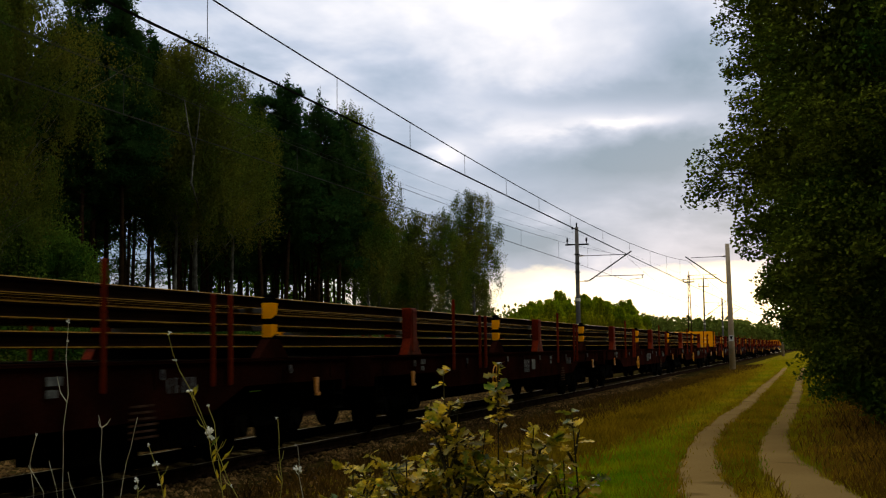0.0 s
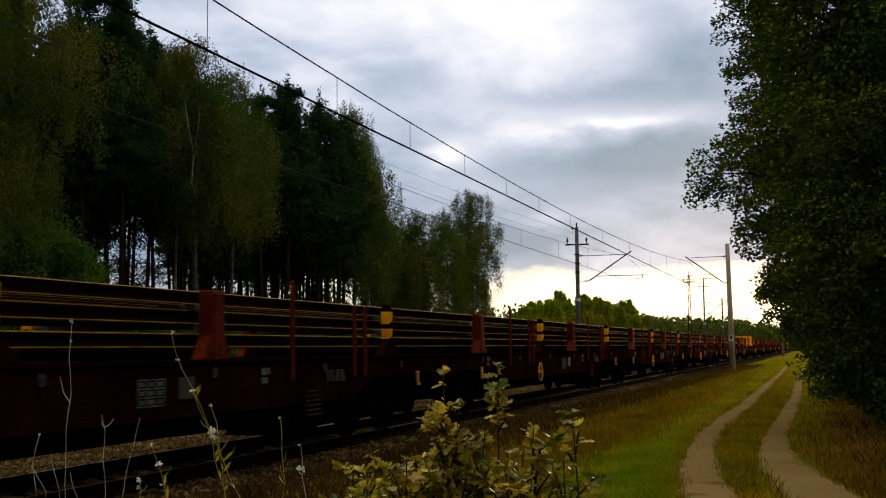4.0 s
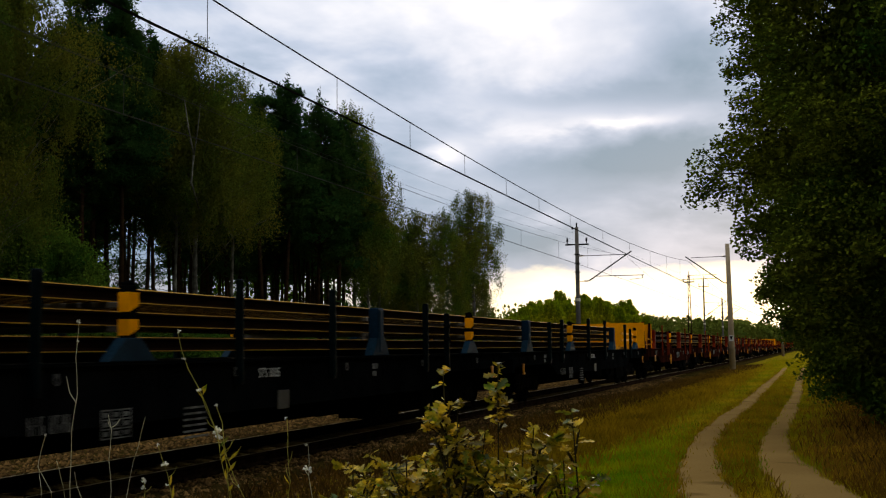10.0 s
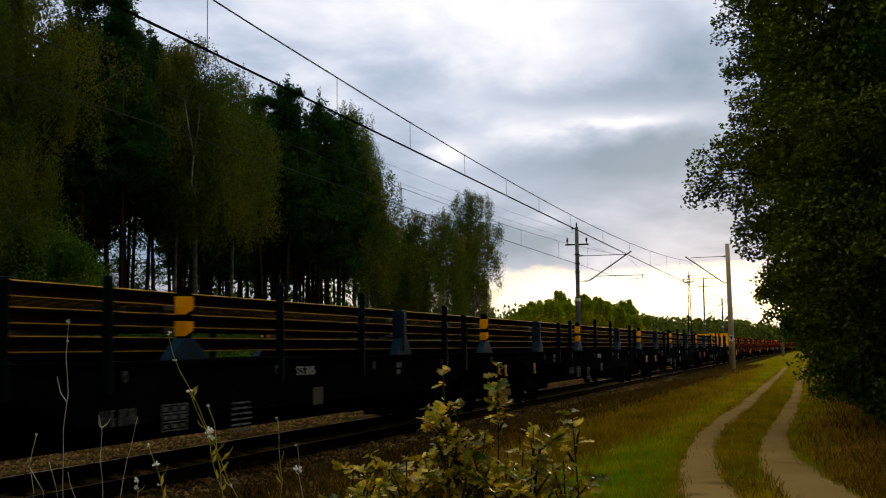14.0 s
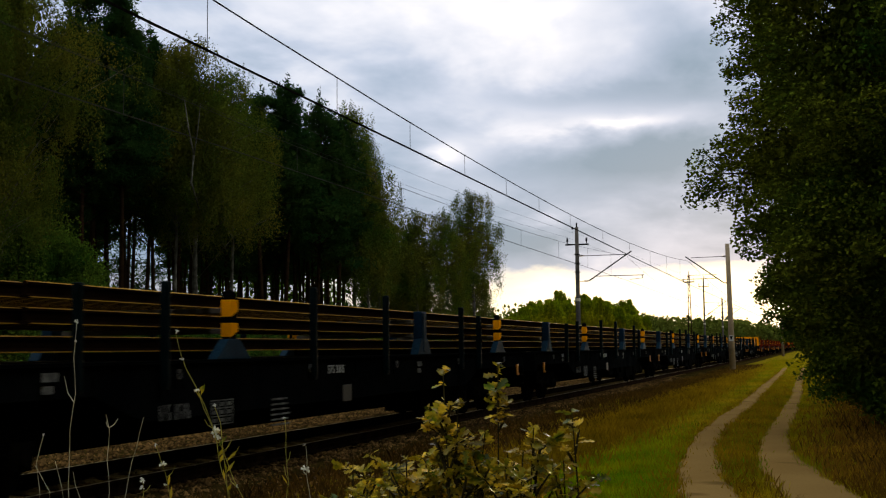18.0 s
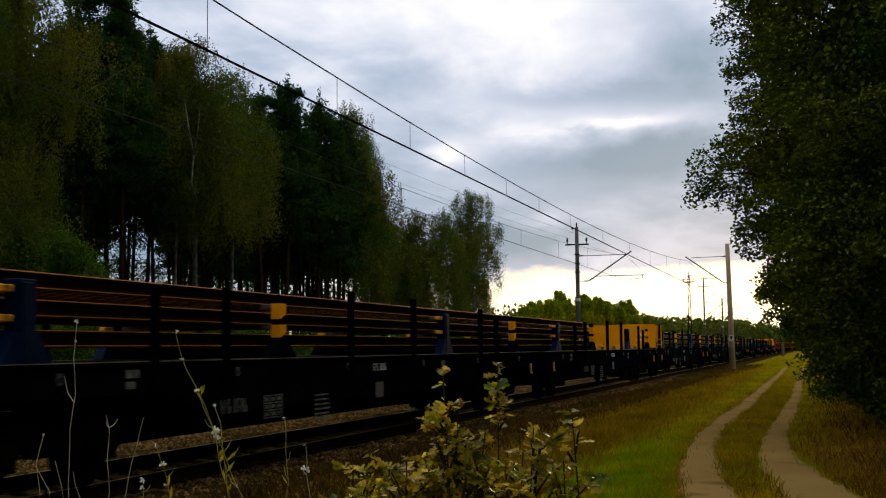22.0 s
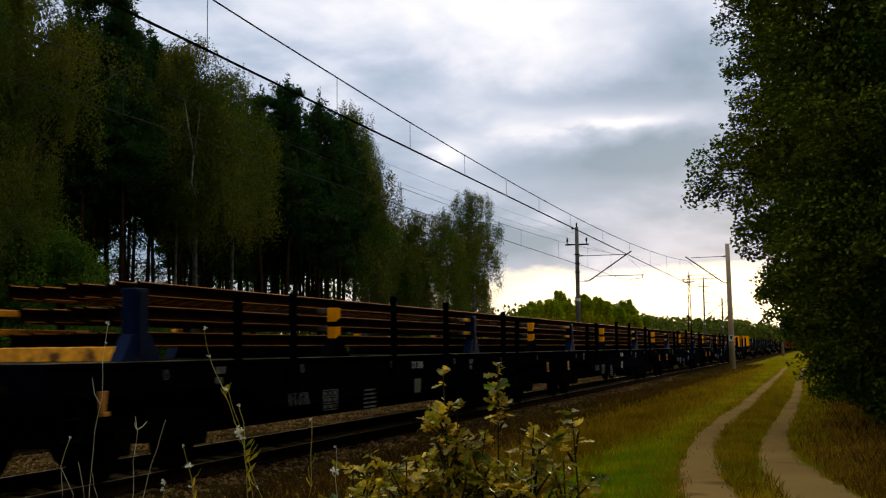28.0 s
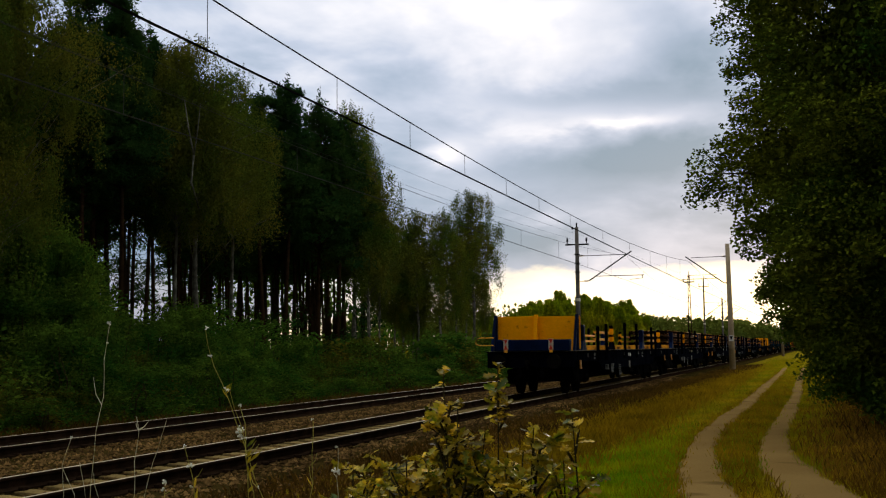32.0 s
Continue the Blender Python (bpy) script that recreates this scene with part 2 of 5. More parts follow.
# Far wires: their fading into the trees is put into a paler copper
M_WIREFAR = mat("paled_far_copper_wire", (0.035, 0.038, 0.034), (0.06, 0.062, 0.055), 2.0, 0.6, bump=0, spec=0.0)
M_CERAMIC = mat("brown_insulator", (0.06, 0.035, 0.025), (0.10, 0.06, 0.045), 5.0, 0.3, bump=0)
M_STEM = mat("dry_stem", (0.5, 0.47, 0.34), (0.68, 0.65, 0.5), 6.0, 0.8, bump=0, through_light=0.35)
M_PETAL = mat("white_petals", (0.8, 0.8, 0.75), (0.9, 0.9, 0.86), 6.0, 0.7, bump=0, through_light=0.55)
M_TWIG = mat("green_brown_twig", (0.030, 0.025, 0.011), (0.055, 0.045, 0.02), 6.0, 0.8, bump=0.2, spec=0.0)
M_STANCHION = mat("near_black_blue_paint", (0.0006, 0.0009, 0.002), (0.0014, 0.002, 0.004), 2.0, 0.6, bump=0.2, fine=25, spec=0.0, random_tint=0.2)
M_SLATE = mat("near_black_slate_paint", (0.001, 0.0034, 0.0042), (0.0022, 0.0068, 0.008), 2.0, 0.6, bump=0.2, fine=25, spec=0.02, random_tint=0.2)
M_FADED = mat("faded_white_marking", (0.07, 0.07, 0.07), (0.17, 0.17, 0.165), 5.0, 0.8, bump=0.1, spec=0.0)
M_DULLMARK = mat("rust_covered_marking", (0.035, 0.018, 0.012), (0.08, 0.045, 0.03), 5.0, 0.8, bump=0.1, spec=0.0)
M_LUSH = mat("lush_grass", (0.085, 0.215, 0.003), (0.27, 0.32, 0.005), 0.6, 0.6, bump=0, fine=1.5, islands=0.2, through_light=0.3, spec=0.0)
M_STRAW = mat("straw_grass", (0.1650, 0.1100, 0.0044), (0.2970, 0.1815, 0.0079), 0.7, 0.7, bump=0, fine=2, islands=0.2, through_light=0.3, spec=0.0)
M_GREENSTEM = mat("olive_stem", (0.28, 0.26, 0.04), (0.48, 0.42, 0.09), 6.0, 0.8, bump=0, through_light=0.3)
M_LITDECKEDGE = mat("lit_deck_edge", (0.09, 0.075, 0.05), (0.24, 0.19, 0.12), 1.2, 0.7, bump=0.2, spec=0.1)
M_LITTER = mat("dead_leaves", (0.045, 0.023, 0.005), (0.19, 0.095, 0.018), 5.0, 0.8, bump=0, fine=9, islands=0.5, through_light=0.15, spec=0.1)
# Darker concrete for the masts beyond the far track
M_DARKCONCRETE = mat("dark_mast_concrete", (0.05, 0.045, 0.04), (0.11, 0.10, 0.09), 1.0, 0.9, bump=0.3, fine=20, spec=0.0)
M_SIGNALRED = mat("signal_red_paint", (0.42, 0.03, 0.012), (0.55, 0.05, 0.02), 4.0, 0.5, bump=0.1, spec=0.1)
M_BOARD = mat("white_board_paint", (0.42, 0.38, 0.30), (0.55, 0.5, 0.42), 6.0, 0.6, bump=0.1, spec=0.1)
M_BROWNWEED = mat("brown_weeds", (0.046, 0.025, 0.005), (0.125, 0.068, 0.012), 0.5, 0.8, bump=0, fine=2, islands=0.3, through_light=0.2, spec=0.0)


# ---- mesh helpers ----
class Build:
    """Collects boxes, bars and sheets, then becomes one mesh."""

    def __init__(self):
        self.v, self.f = [], []

    def box(self, x0, x1, y0, y1, z0, z1, m=None):
        k = len(self.v)
        for x, y, z in ((x0, y0, z0), (x1, y0, z0), (x1, y1, z0), (x0, y1, z0), (x0, y0, z1), (x1, y0, z1), (x1, y1, z1), (x0, y1, z1)):
            p = Vector((x, y, z))
            self.v.append(tuple(m @ p) if m else tuple(p))
        for q in ((0, 3, 2, 1), (4, 5, 6, 7), (0, 1, 5, 4), (1, 2, 6, 5), (2, 3, 7, 6), (3, 0, 4, 7)):
            self.f.append(tuple(k + i for i in q))
        return self

    def bar(self, a, b, r0, r1=None, n=8, cap=True):
        a, b = Vector(a), Vector(b)
        r1 = r0 if r1 is None else r1
        q = (b - a).to_track_quat("Z", "Y")
        k = len(self.v)
        for p, r in ((a, r0), (b, r1)):
            for i in range(n):
                t = 2 * math.pi * i / n
                self.v.append(tuple(p + q @ Vector((r * math.cos(t), r * math.sin(t), 0))))
        for i in range(n):
            j = (i + 1) % n
            self.f.append((k + i, k + j, k + n + j, k + n + i))
        if cap:
            self.f.append(tuple(k + n - 1 - i for i in range(n)))
            self.f.append(tuple(k + n + i for i in range(n)))
        return self

    def tube(self, pts, radii, n=7):
        """One unbroken round bar through the points."""
        pts = [Vector(p) for p in pts]
        k = len(self.v)
        for i, (p, r) in enumerate(zip(pts, radii)):
            way = pts[min(i + 1, len(pts) - 1)] - pts[max(i - 1, 0)]
            q = way.to_track_quat("Z", "Y")
            for u in range(n):
                t = 2 * math.pi * u / n
                self.v.append(tuple(p + q @ Vector((r * math.cos(t), r * math.sin(t), 0))))
        for i in range(len(pts) - 1):
            for u in range(n):
                w = (u + 1) % n
                self.f.append((k + i * n + u, k + i * n + w, k + (i + 1) * n + w, k + (i + 1) * n + u))
        e = k + (len(pts) - 1) * n
        self.f.append(tuple(k + n - 1 - u for u in range(n)))
        self.f.append(tuple(e + u for u in range(n)))
        return self

    def prism(self, outline, axis, lo, hi):
        """An outline in the two other axes, drawn out along axis from lo to hi."""
        k, n = len(self.v), len(outline)
        for w in (lo, hi):
            for a, b in outline:
                self.v.append({"x": (w, a, b), "y": (a, w, b), "z": (a, b, w)}[axis])
        for i in range(n):
            j = (i + 1) % n
            self.f.append((k + i, k + j, k + n + j, k + n + i))
        self.f.append(tuple(range(k + n - 1, k - 1, -1)))
        self.f.append(tuple(range(k + n, k + 2 * n)))
        return self

    def ring(self, c, r, thick, axis="x", n=20, m=6):
        k = len(self.v)
        for i in range(n):
            t = 2 * math.pi * i / n
            for j in range(m):
                u = 2 * math.pi * j / m
                a, b, w = (r + thick * math.cos(u)) * math.cos(t), (r + thick * math.cos(u)) * math.sin(t), thick * math.sin(u)
                o = {"x": (w, a, b), "y": (a, w, b), "z": (a, b, w)}[axis]
                self.v.append((c[0] + o[0], c[1] + o[1], c[2] + o[2]))
        for i in range(n):
            for j in range(m):
                self.f.append((k + i * m + j, k + (i + 1) % n * m + j, k + (i + 1) % n * m + (j + 1) % m, k + i * m + (j + 1) % m))
        return self

    def mesh(self, name, material, bevel=0.0, smooth=False):
        me = bpy.data.meshes.new(name)
        me.from_pydata(self.v, [], self.f)
        bm = bmesh.new()
        bm.from_mesh(me)
        bmesh.ops.recalc_face_normals(bm, faces=bm.faces)
        if bevel:
            bmesh.ops.bevel(bm, geom=bm.edges[:], offset=bevel, segments=1, affect="EDGES", clamp_overlap=True)
        bm.to_mesh(me)
        bm.free()
        if smooth:
            me.polygons.foreach_set("use_smooth", [True] * len(me.polygons))
        me.materials.append(material)
        return me


def part(name, me, parent, m=None, label=""):
    ob = new(name, me)
    ob.parent = parent
    if m is not None:
        ob.matrix_basis = m
    return tagged(ob, label)


def thing(name, label, category, m=None, me=None, group="", kind=""):
    ob = new(name, me)
    if m is not None:
        ob.matrix_basis = m
    return tagged(ob, label, category, group, kind)


def sheet_mesh(name, verts, faces, material, smooth=False):
    """A mesh from numpy arrays of equal-sided faces."""
    me = bpy.data.meshes.new(name)
    n, s = faces.shape
    me.vertices.add(len(verts))
    me.vertices.foreach_set("co", np.asarray(verts, np.float32).ravel())
    me.loops.add(n * s)
    me.loops.foreach_set("vertex_index", np.asarray(faces, np.int32).ravel())
    me.polygons.add(n)
    me.polygons.foreach_set("loop_start", np.arange(0, n * s, s, dtype=np.int32))
    me.polygons.foreach_set("use_smooth", np.full(n, smooth))
    me.update(calc_edges=True)
    me.materials.append(material)
    return me


# ---- the line: ballast, sleepers, rails ----
def rail_outline(scale=1.0):
    half = [(0.075, 0.0), (0.075, 0.012), (0.022, 0.03), (0.0085, 0.045), (0.0085, 0.122), (0.034, 0.136), (0.036, 0.160), (0.028, 0.172)]
    pts = [(x * scale, z * scale) for x, z in half]
    return pts + [(-x, z) for x, z in reversed(pts)]


def ground_z(x, y):
    """Height of the ground outside the ballast."""
    if x > -7.0:
        base = -0.34 + 0.19 * min(1.0, max(0.0, (x + 6.6) / 4.4))
        base += 0.25 * max(0.0, min(1.0, (x - 1.2) / 5.0))
    elif x < -15.2:
        base = -0.40 - 0.15 * min(1.0, (-15.2 - x) / 4)
    else:
        base = -0.5
    far = min(1.0, max(0.0, (abs(x + 10) - 60) / 300))
    bump = noise.noise(Vector((x * 0.5, y * 0.16, 0))) * 0.05 + noise.noise(Vector((x * 1.7, y * 0.7, 5))) * 0.025
    return base + (bump if -7.0 < x or x < -15.2 else 0) + far * 1.5


def make_ground():
    xs = sorted({*np.linspace(-40, -15.2, 16).round(2), -15.2, -14, -8, *np.linspace(-7.0, 4, 38).round(2), *np.linspace(4, 30, 14).round(2),
                 -60, -90, -140, -220, -400, -900, -2200, 45, 70, 120, 220, 400, 900, 2200})
    ys = sorted({*np.linspace(-6, 50, 90).round(2), *np.linspace(50, 130, 45).round(2), *np.linspace(140, 400, 20).round(1), -20, -60, -200, -900, -2200, 500, 700, 1100, 2200, 4200})
    v = [(x, y, ground_z(x, y)) for y in ys for x in xs]
    w = len(xs)
    f = [(j * w + i, j * w + i + 1, (j + 1) * w + i + 1, (j + 1) * w + i) for j in range(len(ys) - 1) for i in range(w - 1)]
    me = sheet_mesh("ground", np.array(v), np.array(f), M_GROUND, True)
    thing("ground", "uneven grassy ground beside the railway line", "ground", me=me, kind="structure")


def make_bed():
    left, right = FAR_X - 1.9, NEAR_X + 1.55
    outline = [(left - 0.8, -0.62), (left, -0.19), (FAR_X - 0.95, -0.185), (FAR_X - 0.82, -0.212), (FAR_X + 0.82, -0.212), (FAR_X + 0.95, -0.185), (NEAR_X - 0.95, -0.18), (NEAR_X - 0.82, -0.208), (NEAR_X + 0.82, -0.208), (NEAR_X + 0.95, -0.178), (right, -0.19), (right + 0.55, -0.42), (right + 0.55, -0.62)]
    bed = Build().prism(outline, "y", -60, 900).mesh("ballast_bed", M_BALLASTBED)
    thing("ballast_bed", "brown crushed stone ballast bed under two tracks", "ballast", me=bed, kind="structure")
    # loose stones lying on the bed
    rng = np.random.default_rng(4)
    n = 66000
    y = 5 + (rng.random(n) ** 1.5) * 62
    x = rng.uniform(left - 0.25, right + 0.42, n)
    z = np.interp(x, [left - 0.8, left, FAR_X - 0.95, FAR_X - 0.82, FAR_X + 0.82, FAR_X + 0.95, NEAR_X - 0.95, NEAR_X - 0.82, NEAR_X + 0.82, NEAR_X + 0.95, right, right + 0.55],
                  [-0.62, -0.19, -0.185, -0.222, -0.222, -0.185, -0.18, -0.218, -0.218, -0.178, -0.19, -0.42]) + rng.uniform(-0.02, 0.022, n)
    keep = np.ones(n, bool)
    for rail in (NEAR_X - 0.7535, NEAR_X + 0.7535, FAR_X - 0.7535, FAR_X + 0.7535):
        keep &= abs(x - rail) > 0.09
    x, y, z = x[keep], y[keep], z[keep]
    n = len(x)
    base = np.array([(1, 0, 0), (0, 1, 0), (-1, 0, 0), (0, -1, 0), (0, 0, 0.8), (0, 0, -0.8)])
    size = rng.uniform(0.015, 0.045, (n, 1, 1))
    ang = rng.uniform(0, math.pi, n)
    pts = base[None] * (1 + rng.uniform(-0.4, 0.4, (n, 6, 3))) * size
    c, s = np.cos(ang)[:, None], np.sin(ang)[:, None]
    px, py = pts[..., 0] * c - pts[..., 1] * s, pts[..., 0] * s + pts[..., 1] * c
    v = np.stack([px + x[:, None], py + y[:, None], pts[..., 2] + z[:, None]], -1).reshape(-1, 3)
    tri = np.array([(0, 1, 4), (1, 2, 4), (2, 3, 4), (3, 0, 4), (1, 0, 5), (2, 1, 5), (3, 2, 5), (0, 3, 5)])
    f = (np.arange(n)[:, None, None] * 6 + tri[None]).reshape(-1, 3)
    thing("ballast_stones", "loose angular brown ballast stones along the sleepers", "ballast", me=sheet_mesh("ballast_stones", v, f, M_BALLAST), kind="stuff")


def make_track(x, label):
    track = thing("railway_track", label, "railway track", pose(x, 0, 0), group="parallel railway tracks")
    side = Build().prism([(a, b - 0.172) for a, b in rail_outline()], "y", -60, 900).mesh("rail", M_RAILSIDE)
    head = Build().prism([(-0.028, -0.004), (0.024, -0.004), (0.018, 0.002), (-0.022, 0.002)], "y", -60, 900).mesh("running_surface", M_RAILTOP)
    for dx in (-0.7535, 0.7535):
        rail = part("rail", side, track, pose(dx, 0, 0), "rusty-sided steel running rail")
        part("running_surface", head, rail, None, "shiny worn rail head")
    outline = [(-1.3, -0.40), (1.3, -0.40), (1.3, -0.225), (1.05, -0.195), (0.55, -0.172), (0.2, -0.20), (-0.2, -0.20), (-0.55, -0.172), (-1.05, -0.195), (-1.3, -0.225)]
    sleeper = Build().prism(outline, "y", -0.13, 0.13).mesh("sleeper", M_SLEEPER, 0.012)
    clip = Build().box(0.06, 0.15, -0.05, 0.05, -0.18, -0.125).mesh("rail_clip", M_RAILSIDE, 0.01)
    for i in range(120):
        s = part("sleeper", sleeper, track, pose(0, 3.9 + 0.6 * i + random.uniform(-0.02, 0.02), 0, 0, 0, random.uniform(-0.4, 0.4)))
        if i < 30:
            for dx in (-0.7535, 0.7535):
                for turn in (0, 180):
                    part("rail_clip", clip, s, pose(dx, 0, 0, 0, 0, turn))


make_ground()
make_bed()
make_track(NEAR_X, "loaded near track with concrete sleepers and rusty rails")
make_track(FAR_X, "empty far track with concrete sleepers and shiny rails")


# ---- the rail train ----
MOVING = []          # things that go with the train
Z_FLOOR = 1.38
CACHE = {}


def cached(key, make):
    if key not in CACHE:
        CACHE[key] = make()
    return CACHE[key]


LONG = dict(pitch=25.2, stations=(-10.3, -4.4, 3.6, 9.5), thin=((-8.0, 2.2), (-6.25, 2.3), (-1.9, 2.42), (1.3, 2.42), (6.0, 2.35), (7.4, 2.2)), bogie=9.3)
SHORT = dict(pitch=23.54, stations=(-8.95, -2.53, 1.88, 8.45), thin=((-6.47, 2.5), (-4.42, 2.22), (-3.93, 2.22), (4.1, 2.48), (6.55, 2.2), (7.02, 2.2)), bogie=8.9)
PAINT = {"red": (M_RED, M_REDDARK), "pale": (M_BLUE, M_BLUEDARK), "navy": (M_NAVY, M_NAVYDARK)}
PAINT_WORDS = {"red": "rust-red", "pale": "pale blue and black", "navy": "deep blue and black"}


def lettering(text, size):
    """Painted letters as a thin mesh, reading along +Y and facing +X."""
    cu = bpy.data.curves.new("lettering", "FONT")
    cu.body, cu.size, cu.extrude, cu.align_x, cu.align_y = text, size, 0.002, "CENTER", "CENTER"
    ob = new("lettering", cu)
    dg = bpy.context.evaluated_depsgraph_get()
    me = bpy.data.meshes.new_from_object(ob.evaluated_get(dg))
    bpy.data.objects.remove(ob)
    me.materials.clear()
    me.materials.append(M_WHITE)
    return me


def add_bogie(wagon, y):
    bolster = cached("bolster", lambda: Build().box(-0.95, 0.95, -0.24, 0.24, 0.50, 0.86).mesh("bogie", M_BLACK, 0.012))
    bogie = part("bogie", bolster, wagon, pose(0, y, 0), "near-black two-axle bogie")
    side_frame = cached("side_frame", lambda: side_frame_mesh())
    beam = cached("end_beam", lambda: Build().box(-0.95, 0.95, -0.06, 0.06, 0.62, 0.75).mesh("end_beam", M_BLACK, 0.012))
    axle = cached("axle", lambda: Build().bar((-1.05, 0, 0), (1.05, 0, 0), 0.075, n=12).mesh("axle", M_STEELDARK))
    spring = cached("spring", lambda: spring_mesh())
    box = cached("axle_box", lambda: Build().box(-0.11, 0.11, -0.17, 0.17, -0.14, 0.15).bar((0.0, 0, 0), (0.16, 0, 0), 0.12, 0.11, 12).mesh("axle_box", M_STEELDARK, 0.015))
    wheel = cached("wheel", lambda: merged_wheel())
    for dy in (-0.9, 0.9):
        part("axle", axle, bogie, pose(0, dy, 0.46))
        part("end_beam", beam, bogie, pose(0, dy * 1.28 / 0.9, 0))
        part("side_frame", side_frame, bogie, pose(0, 0, 0, 0, 0, 0 if dy > 0 else 180))
        for side in (-1, 1):
            turn = 0 if side > 0 else 180
            part("wheel", wheel, bogie, pose(side * 0.755, dy, 0.46, 0, 0, turn))
            part("axle_box", box, bogie, pose(side * 1.02, dy, 0.46, 0, 0, turn))
            for k in (-0.24, 0.24):
                part("spring", spring, bogie, pose(side * 1.02, dy + k, 0.43))


def merged_wheel():
    b = Build()
    b.bar((-0.065, 0, 0), (0.065, 0, 0), 0.46, 0.455, 28)
    b.bar((-0.09, 0, 0), (-0.066, 0, 0), 0.488, 0.488, 28)
    b.bar((0.066, 0, 0), (0.085, 0, 0), 0.40, 0.385, 24)
    b.bar((0.086, 0, 0), (0.15, 0, 0), 0.12, 0.10, 14)
    return b.mesh("wheel", M_STEELDARK)


def spring_mesh():
    b = Build()
    pts = [(0.075 * math.cos(i * 0.8), 0.075 * math.sin(i * 0.8), 0.02 + i * 0.0066) for i in range(34)]
    k, m = 0, 3
    for x, y, z in pts:
        r = math.hypot(x, y)
        for u in range(m):
            t = 2 * math.pi * u / m
            q = (r + 0.018 * math.cos(t)) / r
            b.v.append((x * q, y * q, z + 0.018 * math.sin(t)))
    for i in range(len(pts) - 1):
        for u in range(m):
            b.f.append((i * m + u, i * m + (u + 1) % m, (i + 1) * m + (u + 1) % m, (i + 1) * m + u))
    return b.mesh("spring", M_BLACK)


def side_frame_mesh():
    b = Build()
    b.prism([(-1.35, 0.66), (-1.2, 0.60), (-0.6, 0.60), (-0.42, 0.42), (0.42, 0.42), (0.6, 0.60), (1.2, 0.60), (1.35, 0.66), (1.35, 0.78), (0.5, 0.82), (-0.5, 0.82), (-1.35, 0.78)], "x", 0.95, 1.09)
    b.box(0.88, 1.08, -0.28, 0.28, 0.815, 0.90)
    return b.mesh("side_frame", M_BLACK, 0.012)


def make_wagon(kind, paint, text, tiers, front_wall=False, rear_wall=False, folded=()):
    """A flat bogie wagon with posts for long rails. folded: stations whose swing arms lie along the wagon."""
    bright, dark = PAINT[paint]
    half = kind["pitch"] / 2 - 0.62
    words = PAINT_WORDS[paint]
    label = words + " flat bogie wagon with posts"
    label += ", yellow end wall" if front_wall or rear_wall else ", carrying long rails"
    w = thing("rail_wagon", label, "freight wagon", group="wagons of the rail train")
    K = (paint, kind["pitch"])

    def side_sill():
        b = Build()
        h = half
        b.prism([(-h, 1.02), (-7.6, 1.02), (-6.6, 0.70), (6.6, 0.70), (7.6, 1.02), (h, 1.02), (h, 1.34), (-h, 1.34)], "x", -0.05, 0.05)
        for i in range(13):
            y = -h + 0.6 + i * (2 * h - 1.2) / 12
            b.box(0.05, 0.075, y - 0.03, y + 0.03, 1.06, 1.33)
        b.box(-0.06, 0.10, -h, h, 1.342, 1.372)
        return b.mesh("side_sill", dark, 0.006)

    sill = cached(("sill",) + K, side_sill)
    # added strip; on navy wagons its pale colour stands for sky light
    strip = cached(("strip",) + K, lambda: Build().box(-0.06, 0.105, -half, half, 1.3735, 1.382).mesh("deck_edge", M_LITDECKEDGE if paint == "navy" else dark))
    part("deck_edge", strip, w, pose(1.33, 0, 0), "thin edge strip of the deck")
    part("deck_edge", strip, w, pose(-1.33, 0, 0, 0, 0, 180), "thin edge strip of the deck")
    part("side_sill", sill, w, pose(1.33, 0, 0), "dark steel side sill")
    part("side_sill", sill, w, pose(-1.33, 0, 0, 0, 0, 180), "dark steel side sill")
    part("floor", cached(("floor", kind["pitch"]), lambda: floor_mesh(half)), w, None, "worn plank floor")
    part("underframe", cached(("under",) + K, lambda: underframe_mesh(half)), w, None, "black underframe with brake gear")
    beam = cached(("beam",) + K, lambda: Build().box(-1.38, 1.38, -0.09, 0.09, 0.86, 1.372).box(-0.3, 0.3, 0.09, 0.16, 0.9, 1.15).mesh("headstock", dark, 0.01))
    buffer = cached("buffer", lambda: Build().bar((0, 0, 0), (0, 0.34, 0), 0.11, 0.10, 14).bar((0, 0.3, 0), (0, 0.54, 0), 0.075, n=12).bar((0, 0.54, 0), (0, 0.58, 0), 0.23, 0.225, 20).mesh("buffer", M_STEELDARK))
    hook = cached("coupling", lambda: Build().box(-0.05, 0.05, 0, 0.5, 0.98, 1.1).ring((0, 0.45, 0.93), 0.1, 0.025, "x", 14).mesh("coupling", M_STEELDARK, 0.004))
    for s in (-1, 1):
        turn = 0 if s > 0 else 180
        hs = part("headstock", beam, w, pose(0, s * (half - 0.05), 0, 0, 0, turn))
        for bx in (-0.875, 0.875):
            part("buffer", buffer, hs, pose(bx, 0.09, 1.06))
        part("coupling", hook, hs, pose(0, 0.1, 0))
    for s in (-1, 1):
        add_bogie(w, s * kind["bogie"])
    broad_w, broad_h = (0.19, 0.87) if paint == "red" else (0.15, 0.82)
    # stations: on each a hinge post with yellow bands facing a broad post
    for i, y in enumerate(kind["stations"]):
        near_is_hinge = i % 2 == 1
        hx, bx = (1.33, -1.33) if near_is_hinge else (-1.33, 1.33)
        hinge = part("hinge_post", cached(("hinge",) + K, lambda: hinge_post_mesh()), w, pose(hx, y, Z_FLOOR, 0, 0, 0 if hx > 0 else 180), "black hinge post")
